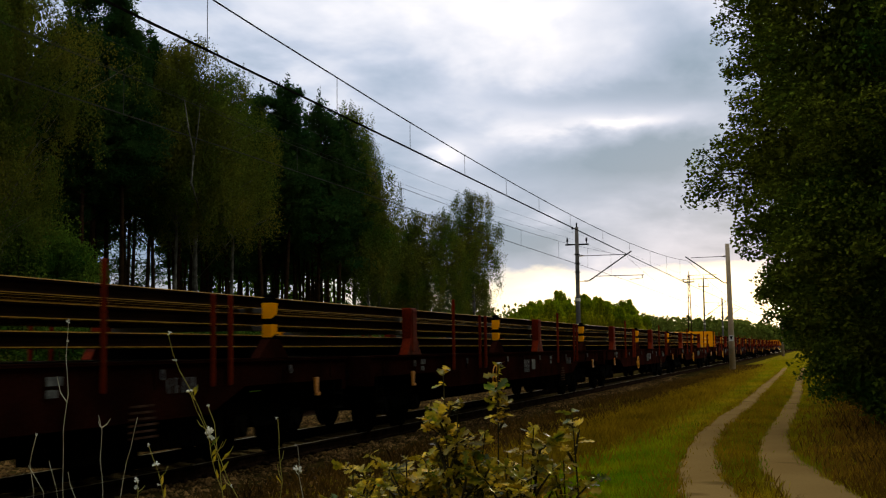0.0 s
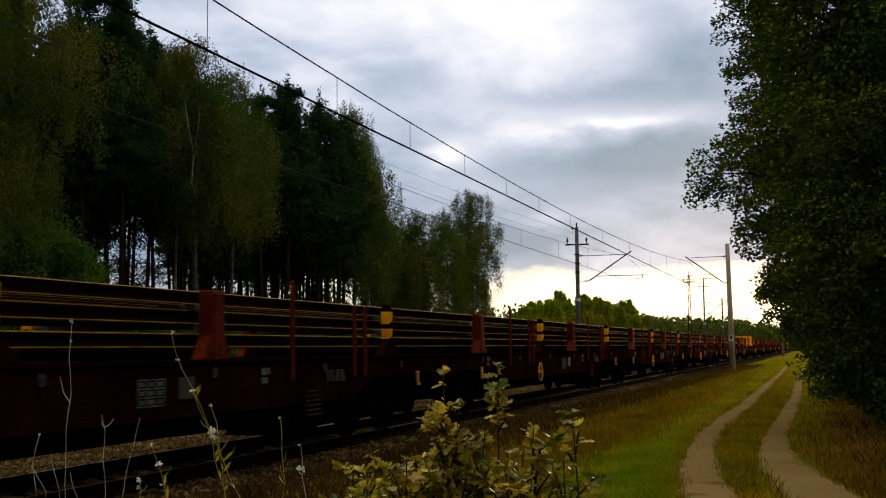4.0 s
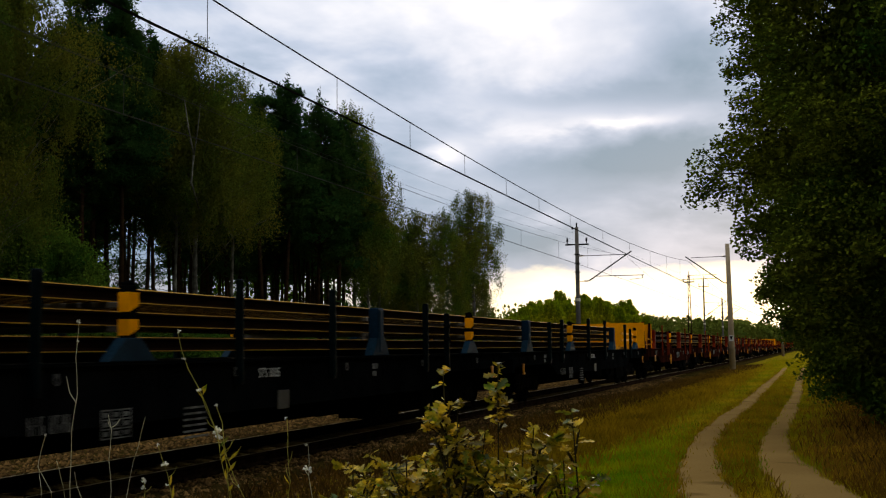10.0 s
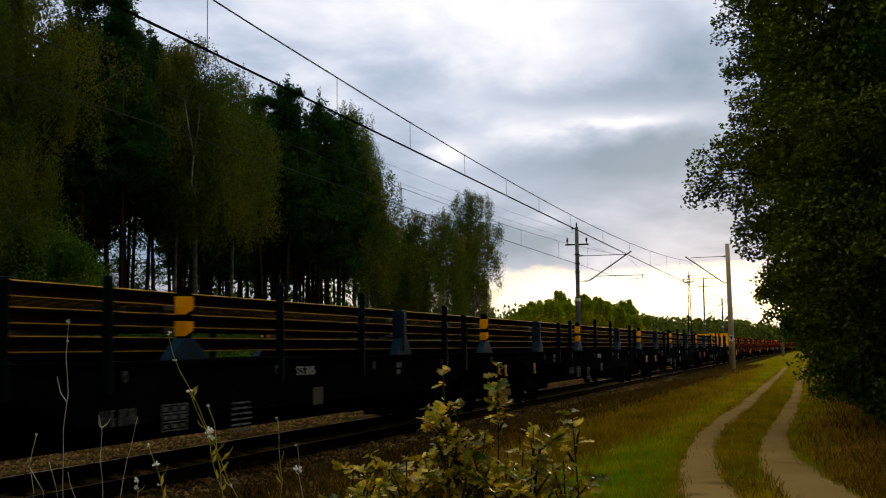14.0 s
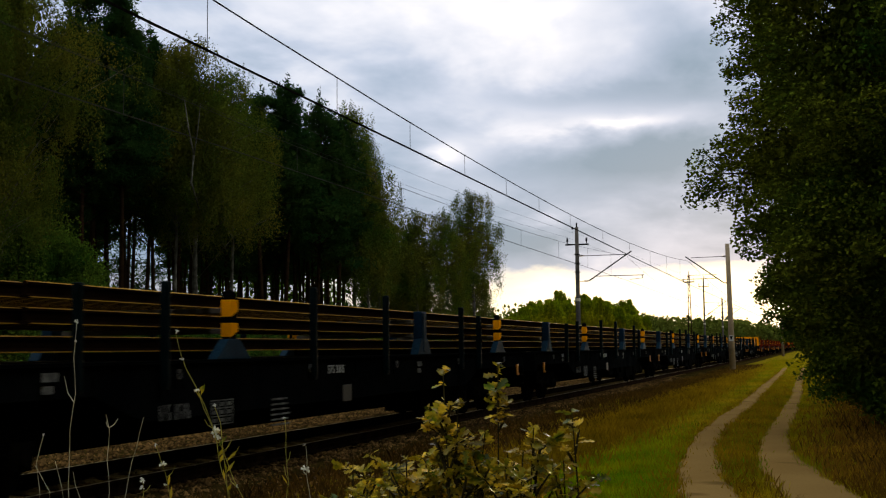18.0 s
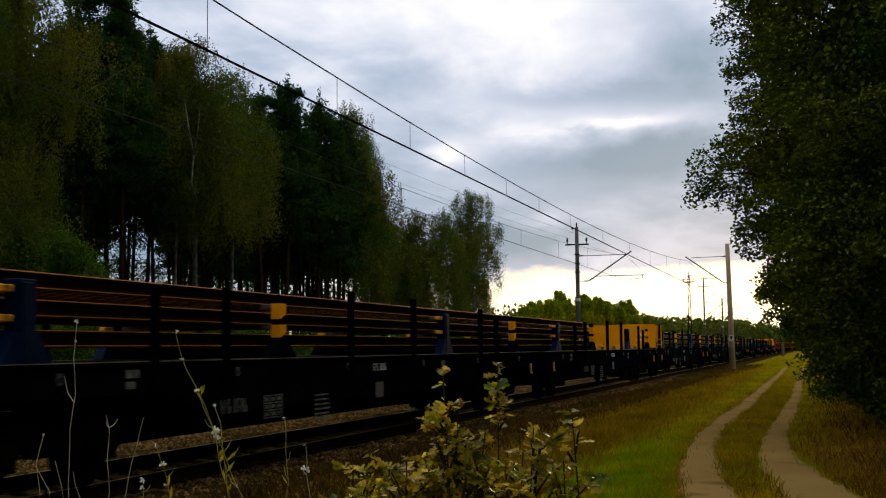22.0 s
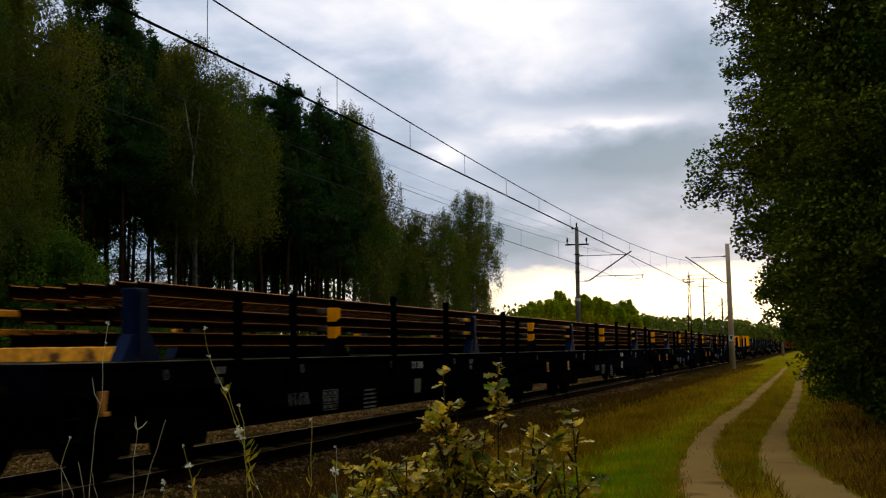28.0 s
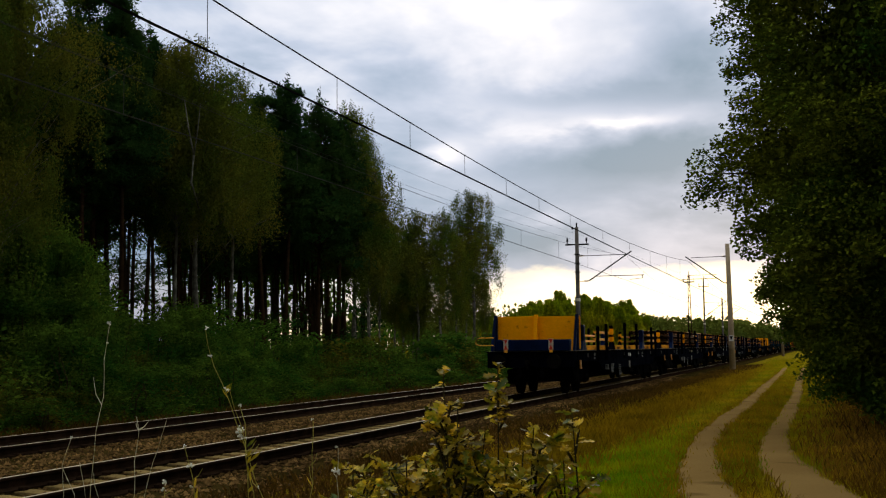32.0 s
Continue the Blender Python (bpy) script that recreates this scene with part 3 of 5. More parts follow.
        for z0, z1 in ((0.31, 0.45), (0.57, 0.75)):
            part("warning_band", cached(("band", z0), lambda: Build().prism([(-0.10, z0 - 0.02), (0.10, z0 + 0.05), (0.10, z1 + 0.02), (-0.10, z1 + 0.02)], "x", -0.068, 0.072).mesh("warning_band", M_YELLOW)), hinge, None, "yellow warning band")
        part("gusset", cached(("gusset",) + K, lambda: Build().prism([(-0.5, 0), (0.5, 0), (0.16, 0.26), (-0.16, 0.26)], "x", -0.06, 0.075).mesh("gusset", bright if paint == "pale" else dark, 0.006)), hinge, pose(0, 0, 0.003))
        broad = part("broad_post", cached(("broad",) + K, lambda: Build().box(-0.09, 0.085, -broad_w, broad_w, 0, broad_h).box(-0.10, 0.10, -0.6 * broad_w, 0.6 * broad_w, 0.05, broad_h - 0.03).mesh("broad_post", bright, 0.012)), w, pose(bx, y, Z_FLOOR, 0, 0, 0 if bx > 0 else 180))
        part("gusset", cached(("gusset2",) + K, lambda: Build().prism([(-0.42, 0), (0.42, 0), (0.2, 0.3), (-0.2, 0.3)], "x", -0.07, 0.09).mesh("gusset", bright, 0.006)), broad, pose(0, 0, 0.003))
        # the lowest support lies across; the upper two swing
        bare = i in folded
        deep = tiers[0] - Z_FLOOR - 0.006
        # yellow where bare, black under a load
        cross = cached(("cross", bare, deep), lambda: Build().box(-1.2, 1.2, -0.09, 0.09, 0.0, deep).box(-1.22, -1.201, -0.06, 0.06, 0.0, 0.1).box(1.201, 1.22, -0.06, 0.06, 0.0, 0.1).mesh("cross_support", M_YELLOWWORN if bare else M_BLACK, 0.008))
        part("cross_support", cross, w, pose(0, y, Z_FLOOR + 0.003), "worn yellow cross support" if bare else "black cross support")
        arm = cached("arm", lambda: Build().box(-0.05, 0.05, 0, 2.95, 0.0, 0.085).box(-0.035, 0.035, 2.95, 3.0, 0.012, 0.06).mesh("swing_arm", M_YELLOWWORN, 0.008))
        # arms under a load: the pale grey holds the sky's reflection
        skylit_arm = cached("skylit_arm", lambda: Build().box(-0.05, 0.05, 0, 2.4, 0.0, 0.068).mesh("swing_arm", M_ARMGREY, 0.008))
        for z, tier in ((0.33, tiers[1]), (0.575, tiers[2])):
            if i in folded:
                turn = 180 if hx > 0 else 0
                part("swing_arm", arm, w, pose(hx * 0.93, y, Z_FLOOR + z, 0, 0, turn), "yellow swing arm folded along the wagon")
            else:
                part("swing_arm", skylit_arm, w, pose(hx * 0.93, y, tier - 0.073, 0, 0, 90 if hx > 0 else -90), "grey swing arm under the rails, sky light in its colour")
                if paint != "navy":
                    continue
                tip = cached("arm_tip", lambda: Build().box(-0.05, 0.05, -0.26, 0.22, 0.0, 0.07).mesh("arm_tip", M_YELLOWWORN, 0.01))
                part("arm_tip", tip, w, pose(bx * 0.985, y - 0.1, tier - 0.076), "worn yellow arm end")
    thin = 0.026 if paint == "red" else 0.045
    for y, top in kind["thin"]:
        for s in (-1, 1):
            key = ("thin", top) + K
            st = cached(key, lambda: Build().box(-thin, thin, -1.1 * thin, 1.1 * thin, -0.33, top - Z_FLOOR).box(-0.6 * thin, 1.3 * thin, -0.7 * thin, 0.7 * thin, -0.3, top - Z_FLOOR - 0.02).mesh("stanchion", bright if paint == "red" else (M_SLATE if paint == "pale" else M_STANCHION), 0.01))
            post = part("stanchion", st, w, pose(s * 1.45, y + (0.35 if s < 0 else 0), Z_FLOOR, 0, 0, 0 if s > 0 else 180))
            if kind is LONG and y > 7 and s > 0:         # two drop handles on the last post
                for z in (0.30, 0.56):
                    handle = cached("drop_handle", lambda: Build().box(0.03, 0.06, -0.24, 0.02, -0.012, 0.014).box(0.02, 0.075, -0.29, -0.235, -0.022, 0.03).box(0.02, 0.07, -0.03, 0.05, -0.045, 0.03).mesh("drop_handle", M_BLACK, 0.006))
                    part("drop_handle", handle, post, pose(0, 0, z), "black drop handle")
    # end walls: two yellow sheets, a middle rib, raking struts
    for wanted, s in ((front_wall, 1), (rear_wall, -1)):
        if not wanted:
            continue
        turn = 0 if s > 0 else 180
        broad_wall = s > 0          # the forward wall is as wide as the posts
        wide = 1.52 if broad_wall else 1.36
        wall = part("end_wall", cached(("wall", wide), lambda: Build().box(-wide, -0.008, -0.02, 0.02, 0.05, 1.10).mesh("end_wall", M_YELLOW, 0.006)), w, pose(0, s * (half - (1.3 if broad_wall else 1.0)), Z_FLOOR, 0, 0, turn), "bright yellow steel end wall")
        part("wall_sheet", cached(("sheet", wide), lambda: Build().box(0.008, wide, -0.022, 0.022, 0.05, 1.115).mesh("wall_sheet", M_YELLOW, 0.006)), wall)
        for side in (-1, 1):
            part("edge_flange", cached(("flange", wide), lambda: Build().box(-0.024, 0.024, -0.05, 0.03, 0.05, 1.11).mesh("edge_flange", M_YELLOW, 0.006)), wall, pose(side * (wide + 0.027), 0, 0))
        part("rib", cached("rib", lambda: Build().prism([(0.03, 0.1), (0.34, 0.1), (0.13, 1.16), (0.03, 1.16)], "x", -0.06, 0.06).mesh("rib", M_YELLOW, 0.008)), wall)
        for bx in (-wide + 0.03, wide - 0.03):
            part("strut", cached(("strut",) + K, lambda: Build().prism([(0.02, -0.05), (0.16, -0.05), (0.16, 1.16), (0.02, 1.16)], "x", -0.05, 0.05).prism([(0.165, 1.15), (0.165, 0.95), (0.62, -0.2), (0.78, -0.2)], "x", -0.045, 0.045).mesh("strut", bright if paint == "navy" else dark, 0.008)), wall, pose(bx, 0, 0))
        part("end_box", cached(("endbox",) + K, lambda: Build().box(-1.3, 1.05, 0.9, 1.24, 0.0, 0.36).mesh("end_box", bright, 0.02)), wall, pose(0, 0, 0))
        part("grab_rail", cached("grab", lambda: grab_mesh()), wall, None, "pale yellow bent grab rail")
        for z in (0.42, 0.74):
            latch = cached("latch", lambda: Build().box(-0.16, 0.02, -0.045, -0.024, -0.02, 0.02).box(-0.02, 0.02, -0.05, -0.024, -0.06, 0.06).mesh("latch", M_BLACK, 0.004))
            part("latch", latch, wall, pose(0.30, 0, z), "black drop latch")
        if s > 0 or paint != "navy":
            continue
        for lx in (-0.72, 0.72):             # red and white tail boards on the last wagon of a set
            board = part("tail_board", cached("tailboard", lambda: Build().box(-0.075, 0.075, 1.245, 1.262, 0.04, 0.38).mesh("tail_board", M_BOARD, 0.004)), wall, pose(lx, 0, 0), "white tail board with red triangles")
            for up in (0.05, 0.37):
                tri = cached(("tri", up), lambda: Build().prism([(-0.068, up), (0.068, up), (0.0, 0.21)], "y", 1.2625, 1.268).mesh("red_triangle", M_SIGNALRED))
                part("red_triangle", tri, board, None, "red warning triangle")
            part("foot", cached("tailfoot", lambda: Build().box(-0.05, 0.05, 1.245, 1.275, -0.04, 0.035).mesh("foot", M_YELLOWWORN, 0.004)), board, None, "yellow mounting foot")
    # small gear along the near side and the far side
    wheel = cached("handwheel", lambda: Build().ring((0, 0, 0), 0.24, 0.014, "x", 26).bar((0, 0, 0), (0, -0.23, 0.0), 0.009).bar((0, 0, 0), (0, 0.12, 0.2), 0.009).bar((0, 0, 0), (0, 0.12, -0.2), 0.009).bar((-0.18, 0, 0), (0.02, 0, 0), 0.03).mesh("handwheel", M_YELLOWWORN))
    if kind is SHORT:
        part("handwheel", wheel, w, pose(1.46, -3.12, 0.84), "yellow brake handwheel")
    lever = cached("lever", lambda: Build().prism([(-0.07, 0.13), (0.07, 0.13), (0.04, -0.09), (-0.04, -0.09)], "x", -0.02, 0.02).box(-0.02, 0.03, -0.03, 0.10, -0.14, -0.09).mesh("brake_lever", M_ORANGE, 0.008))
    for y in ((9.9, -9.05) if kind is SHORT else (11.1, -11.08)):
        part("brake_lever", lever, w, pose(1.42, y, 0.95), "orange brake lever")
    plate = cached("plate", lambda: Build().box(0, 0.015, -0.19, 0.19, -0.13, 0.13).mesh("data_plate", M_GREYPLATE, 0.004))
    part("data_plate", plate, w, pose(1.39, -0.42 if kind is LONG else 1.12, 0.80 if kind is LONG else 1.05), "grey data plate")
    bars = cached(("bars", kind["pitch"]), lambda: data_bars(M_FADED if kind is LONG else M_DULLMARK))
    if kind is LONG:
        part("painted_marking", bars, w, pose(1.408, -2.97, 0.86), "rows of small white markings")["kind"] = "stuff"
        part("load_table", cached("table", lambda: load_table()), w, pose(1.408, -4.75, 0.72), "white ruled load table")["kind"] = "stuff"
        part("painted_marking", cached("number_bars", lambda: number_bars()), w, pose(1.408, -5.95, 0.78), "faded white painted number")["kind"] = "stuff"
    step = cached("step", lambda: Build().bar((0, -0.16, 0), (0, -0.16, -0.42), 0.011).bar((0, 0.16, 0), (0, 0.16, -0.42), 0.011).box(-0.05, 0.02, -0.17, 0.17, -0.44, -0.415).box(-0.05, 0.02, -0.17, 0.17, -0.22, -0.2).mesh("foot_step", M_STEELDARK))
    for y in (half - 0.35, -half + 0.35):
        part("foot_step", step, w, pose(1.40, y, 1.02), "black foot step")
    ring = cached("lashing_ring", lambda: Build().ring((0.02, 0, -0.05), 0.045, 0.009, "x", 12).box(0, 0.03, -0.03, 0.03, -0.02, 0.02).mesh("lashing_ring", M_GALV))
    for k in range(6):
        part("lashing_ring", ring, w, pose(1.408, -half + 2.2 + k * (2 * half - 4.4) / 5, 1.26))
    small = cached("small_mark", lambda: Build().box(0, 0.006, -0.13, 0.13, 0.0, 0.09).box(0, 0.006, -0.13, 0.05, -0.12, -0.04).mesh("white_marking", M_FADED))
    part("white_marking", small, w, pose(1.408, 3.3, 1.16), "small white markings")
    part("white_marking", small, w, pose(1.408, -8.4, 1.2), "small white markings")
    if text:
        part("lettering", cached(("text", text), lambda: lettering(text, 0.18)), w, Matrix(((0, 0, 1, 1.408), (1, 0, 0, -0.90 if paint == "pale" else -0.43), (0, 1, 0, 1.18), (0, 0, 0, 1))), "white stencilled letters")["kind"] = "stuff"
    else:
        part("painted_marking", cached("number_bars", lambda: number_bars()), w, pose(1.408, 5.84, 1.09), "faded white painted number")["kind"] = "stuff"
        part("painted_marking", bars, w, pose(1.408, 5.0, 0.93), "rows of faded markings")["kind"] = "stuff"
        part("load_table", cached("table", lambda: load_table()), w, pose(1.408, 0.29, 1.02), "white ruled load table")["kind"] = "stuff"
    return w


def load_table():
    b = Build()
    for z in (-0.15, -0.05, 0.05, 0.15):
        b.box(0, 0.006, -0.3, 0.3, z - 0.007, z + 0.007)
    for y in (-0.29, -0.1, 0.1, 0.29):
        b.box(0, 0.007, y - 0.007, y + 0.007, -0.143, 0.143)
    for k in range(9):
        b.box(0, 0.005, -0.25 + (k % 3) * 0.2, -0.16 + (k % 3) * 0.2, -0.125 + (k // 3) * 0.1, -0.075 + (k // 3) * 0.1)
    return b.mesh("load_table", M_FADED)


def number_bars():
    """A worn number as plain upright and level strokes."""
    b = Build()
    rng = random.Random(3)
    for dy in (-0.32, -0.22, -0.12, 0.04, 0.14, 0.24, 0.34):
        b.box(0, 0.006, dy - 0.032, dy - 0.016, -0.09, 0.09)
        if rng.random() < 0.7:
            b.box(0, 0.006, dy + 0.014, dy + 0.03, -0.09, rng.choice((0.0, 0.09)))
        z = rng.choice((-0.09, 0.0, 0.075))
        b.box(0, 0.0064, dy - 0.015, dy + 0.013, z, z + 0.016)
    return b.mesh("lettering", M_FADED)


def data_bars(paint):
    b = Build()
    rng = random.Random(5)
    for i in range(6):
        b.box(0, 0.006, -0.32, -0.32 + rng.uniform(0.35, 0.64), -0.06 - 0.07 * i, -0.035 - 0.07 * i)
    return b.mesh("painted_marking", paint)


def grab_mesh():
    b = Build()
    pts = [(1.2, 0.9, 0.43), (1.62, 0.92, 0.43), (1.74, 0.93, 0.40), (1.80, 0.93, 0.31), (1.74, 0.93, 0.22), (1.62, 0.92, 0.19), (1.2, 0.9, 0.19)]
    b.tube(pts, [0.016] * 7, 8)
    return b.mesh("grab_rail", M_YELLOWWORN)


def floor_mesh(half):
    b = Build()
    n = int(2 * half / 0.22)
    for i in range(n):
        y = -half + 0.04 + i * (2 * half - 0.08) / n
        b.box(-1.27, 1.27, y, y + 0.205, 1.30, Z_FLOOR - 0.004 + 0.004 * ((i * 7) % 3 - 1))
    return b.mesh("floor", M_DECK)


def underframe_mesh(half):
    b = Build()
    for x in (-0.35, 0.35):
        b.prism([(-half, 0.55), (-10.9, 0.55), (-10.8, 0.88), (-7.9, 0.88), (-7.6, 0.36), (7.6, 0.36), (7.9, 0.88), (10.8, 0.88), (10.9, 0.55), (half, 0.55), (half, 1.295), (-half, 1.295)], "x", x - 0.06, x + 0.06)
    for i in range(16):
        y = -half + 0.5 + i * (2 * half - 1.0) / 15
        b.box(-1.27, 1.27, y - 0.05, y + 0.05, 1.08, 1.29)
    b.bar((0.75, -2.6, 0.62), (0.75, -1.2, 0.62), 0.2, n=14)          # air reservoir
    b.bar((-0.75, 1.0, 0.62), (-0.75, 2.2, 0.62), 0.2, n=14)
    b.box(0.6, 1.15, 1.4, 2.3, 0.45, 0.95)                            # valve box
    b.box(0.7, 1.2, 3.0, 3.5, 0.5, 0.9)
    b.box(0.45, 1.1, 4.0, 5.4, 0.28, 1.0)                             # battery and brake boxes
    b.box(0.5, 1.15, 5.6, 7.4, 0.32, 1.0)
    b.box(-1.1, -0.45, 3.9, 7.3, 0.30, 1.0)
    b.bar((0.5, -5.5, 0.5), (0.5, 5.5, 0.5), 0.03)
    b.bar((-0.5, -5.5, 0.5), (-0.5, 5.5, 0.5), 0.03)
    for y in (-4.0, 4.0):
        b.box(-1.2, 1.2, y - 0.06, y + 0.06, 0.5, 1.0)
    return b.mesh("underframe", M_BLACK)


def hinge_post_mesh():
    b = Build()
    b.box(-0.062, 0.062, -0.09, 0.09, 0, 0.85)
    b.box(-0.072, 0.05, -0.07, 0.07, 0.85, 0.885)
    b.bar((0, 0, 0.02), (0, 0, 0.90), 0.035, n=10)
    for z in (0.30, 0.54):          # knuckles of the swing arms
        b.bar((0.0, 0.10, z), (0.0, 0.10, z + 0.12), 0.038, n=10)
    return b.mesh("hinge_post", M_BLACK, 0.01)


def load_rails(rear, front, tiers, seed, edge, inset=0.0):
    """Long new rails in three tiers, each its own thing."""
    rng = random.Random(seed)
    length = front - rear
    for tier, z in enumerate(tiers):
        count = 12 if tier < 2 else 11
        for i in range(count):
            x = -1.02 + i * 2.04 / (count - 1)
            a, b = rng.uniform(0, 1.3) + (inset if x > 0.1 else 0.0), rng.uniform(0, 0.5)
            key = ("loadrail", seed, (i + tier) % 4, x > 0.1)

            def long_rail():
                bld = Build()
                n = 24
                out = rail_outline()
                m = len(out)
                for k in range(n + 1):
                    y = a + (length - a - b) * k / n
                    dx = 0.012 * math.sin(k * 1.7 + seed)
                    for ox, oz in out:
                        bld.v.append((ox + dx, y, oz))
                    if k:
                        q = (k - 1) * m
                        for j in range(m):
                            bld.f.append((q + j, q + (j + 1) % m, q + m + (j + 1) % m, q + m + j))
                bld.f.append(tuple(range(m - 1, -1, -1)))
                bld.f.append(tuple(range(n * m, n * m + m)))
                me = bld.mesh("long_rail", M_SHADEDWEB)
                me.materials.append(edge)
                # head and foot tops take the lit colour, the rest stays shade-dark
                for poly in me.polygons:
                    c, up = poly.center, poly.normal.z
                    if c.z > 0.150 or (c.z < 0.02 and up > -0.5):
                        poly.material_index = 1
                return me

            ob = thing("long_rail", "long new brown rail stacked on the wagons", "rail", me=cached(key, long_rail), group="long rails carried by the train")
            MOVING.append((ob, NEAR_X + x + rng.uniform(-0.02, 0.02), rear, z))


def make_train():
    # coupling positions at 0 s and the make-up of each set
    sets = (("navy", LONG, -227.05, 25.11, 6, "STS 3006", (-350.0, -243.5), (1.553, 1.86, 2.145)),
            ("pale", LONG, -75.2, 25.31, 6, "STS 3005", (-223.9, -82.2), (1.49, 1.78, 2.048)),
            ("red", SHORT, 89.6, 23.54, 7, "", (-68.3, 82.5), (1.539, 1.836, 2.08)),
            ("red", SHORT, 254.4, 23.54, 7, "", (96.0, 247.0), (1.539, 1.836, 2.08)))
    for paint, kind, head, pitch, count, text, (rear, front), tiers in sets:
        for i in range(count):
            c = head - pitch * (i + 0.5)
            folded = tuple(k for k, y in enumerate(kind["stations"]) if not rear + 1.0 < c + y < front + 0.5)
            w = make_wagon(kind, paint, text, tiers, i == 0, i == count - 1, folded)
            MOVING.append((w, NEAR_X, c, 0.0))
        load_rails(rear, front, tiers, int(head) % 97, M_RUSTREDLIT if paint == "navy" else M_OCHRELIT, 2.2 if paint == "red" else 0.0)


make_train()


# ---- sandy wheel tracks ----
def rut(name, centre):
    """A bare strip through stations (y, x, width)."""
    ys = [p[0] for p in centre]
    v, f = [], []
    n, rows = 11, 520
    for k in range(rows + 1):
        t = k / rows
        y = -45 + 500 * t if t < 0.1 else 5 + 85 * ((t - 0.1) / 0.9) ** 1.6
        x = sum(float(np.interp(y + d, ys, [p[1] for p in centre])) for d in (-2, -1, 0, 1, 2)) / 5
        half = float(np.interp(y, ys, [p[2] for p in centre])) * 0.6
        half *= 1 + 0.3 * noise.noise(Vector((y * 0.45, x, 3.0)))
        mid_z = sum(ground_z(x + e, y + d) for d in (-2.4, -1.2, 0, 1.2, 2.4) for e in (-0.25, 0.25)) / 10
        for i in range(n):
            u = i / (n - 1) * 2 - 1
            xx = x + u * half + abs(u) * (0.10 * noise.noise(Vector((y * 1.3, u * 2.5, 9.0))) + 0.07 * noise.noise(Vector((y * 4.3, u * 3.5, 2.0))))
            v.append((xx, y, mid_z + 0.055 - 0.02 * (1 - u * u) - 0.11 * abs(u) ** 4))
    for k in range(rows):
        for i in range(n - 1):
            a = k * n + i
            f.append((a, a + 1, a + n + 1, a + n))
    me = sheet_mesh(name, np.array(v), np.array(f), M_SAND, True)
    thing(name, "pale sandy wheel rut of the field track", "dirt track", me=me, kind="structure")


# stations of the ruts: y, x, width
RUT_L = [(-2, -0.55, 0.85), (8, -0.75, 0.85), (11.5, -0.95, 0.82), (13.3, -1.14, 0.76), (14.8, -1.36, 0.66), (16, -1.51, 0.6), (17.6, -1.65, 0.56), (19.4, -1.79, 0.53), (21.8, -1.92, 0.51), (24.7, -2.00, 0.5), (28.6, -2.02, 0.5), (34, -1.95, 0.48), (41.6, -1.98, 0.46), (53.6, -2.06, 0.46), (75.5, -2.16, 0.40), (95, -2.39, 0.3)]
RUT_R = [(-2, 0.85, 1.2), (8, 0.70, 1.2), (11.5, 0.33, 1.1), (13.4, 0.03, 1.0), (15, -0.20, 0.88), (16.2, -0.39, 0.78), (17.8, -0.55, 0.66), (19.6, -0.69, 0.58), (22, -0.77, 0.54), (24.9, -0.79, 0.5), (28.7, -0.74, 0.46), (34, -0.72, 0.44), (41.6, -0.73, 0.40), (53.5, -0.86, 0.38), (76, -0.97, 0.34), (95, -1.15, 0.28)]
rut("road_rut", RUT_L)
rut("road_rut", RUT_R)


# ---- leaves, crowns, trees ----
def leaf_cloud(name, centres, size, material, rng, droop=0.0, slim=0.62, flat=1.0):
    """Small kite-shaped leaves, one at each centre, turned every way."""
    n = len(centres)
    d = rng.normal(size=(n, 3))
    d[:, 2] = d[:, 2] * flat - droop
    d /= np.linalg.norm(d, axis=1, keepdims=True)
    e = np.cross(d, rng.normal(size=(n, 3)) * np.array([flat, flat, 1.0]))
    e /= np.linalg.norm(e, axis=1, keepdims=True) + 1e-9
    s = (size * rng.uniform(0.65, 1.35, n))[:, None]
    d, e = d * s, e * s * slim
    c = np.asarray(centres)
    v = np.stack([c - d * 0.5, c + e * 0.5, c + d * 0.6, c - e * 0.5], 1).reshape(-1, 3)
    f = np.arange(n * 4).reshape(-1, 4)
    return sheet_mesh(name, v, f, material)


def in_ball(rng, n, hollow=0.0):
    p = rng.normal(size=(n, 3))
    p /= np.linalg.norm(p, axis=1, keepdims=True)
    return p * ((hollow + (1 - hollow) * rng.random((n, 1))) ** 0.5)


def limb(b, rng, start, end, r, sag=0.0):
    a, c = Vector(start), Vector(end)
    mid = a.lerp(c, 0.5) + Vector((rng.normal() * 0.15, rng.normal() * 0.15, 0.12 * (c - a).length - sag))
    b.tube([a, mid, c], [r, r * 0.65, r * 0.25], 5)


def birch(seed, height=14.0, spread=3.0, n_clump=230, per=210, leaf=0.082, start=0.42, forked=False):
    """A birch: pale leaning trunk, rising limbs and hanging leafy twigs in separate lobes."""
    rng = np.random.default_rng(seed)
    tree = thing("birch_tree", "tall birch with drooping olive and yellowing leaves", "tree", group="trees at the wood's edge")
    b = Build()
    lean = rng.normal(size=2) * 0.02
    pts = [Vector((lean[0] * z + 0.12 * math.sin(z * 0.6 + seed), lean[1] * z + 0.12 * math.cos(z * 0.5), z)) for z in np.linspace(-0.4, height * 0.97, 9)]
    b.tube(pts, list(np.linspace(0.17, 0.025, 9)), 8)
    if forked:              # a pale forked stem that shows in front of the leaves
        u, w = 1.0, -2.75
        b.tube([(u + 0.05, w + 0.5, 7.4), (u, w, 8.3), (u + 0.1, w, 9.3)], [0.03, 0.04, 0.04], 6)
        b.tube([(u + 0.1, w, 9.3), (u - 0.12, w, 10.3), (u - 0.3, w, 11.4)], [0.035, 0.026, 0.012], 6)
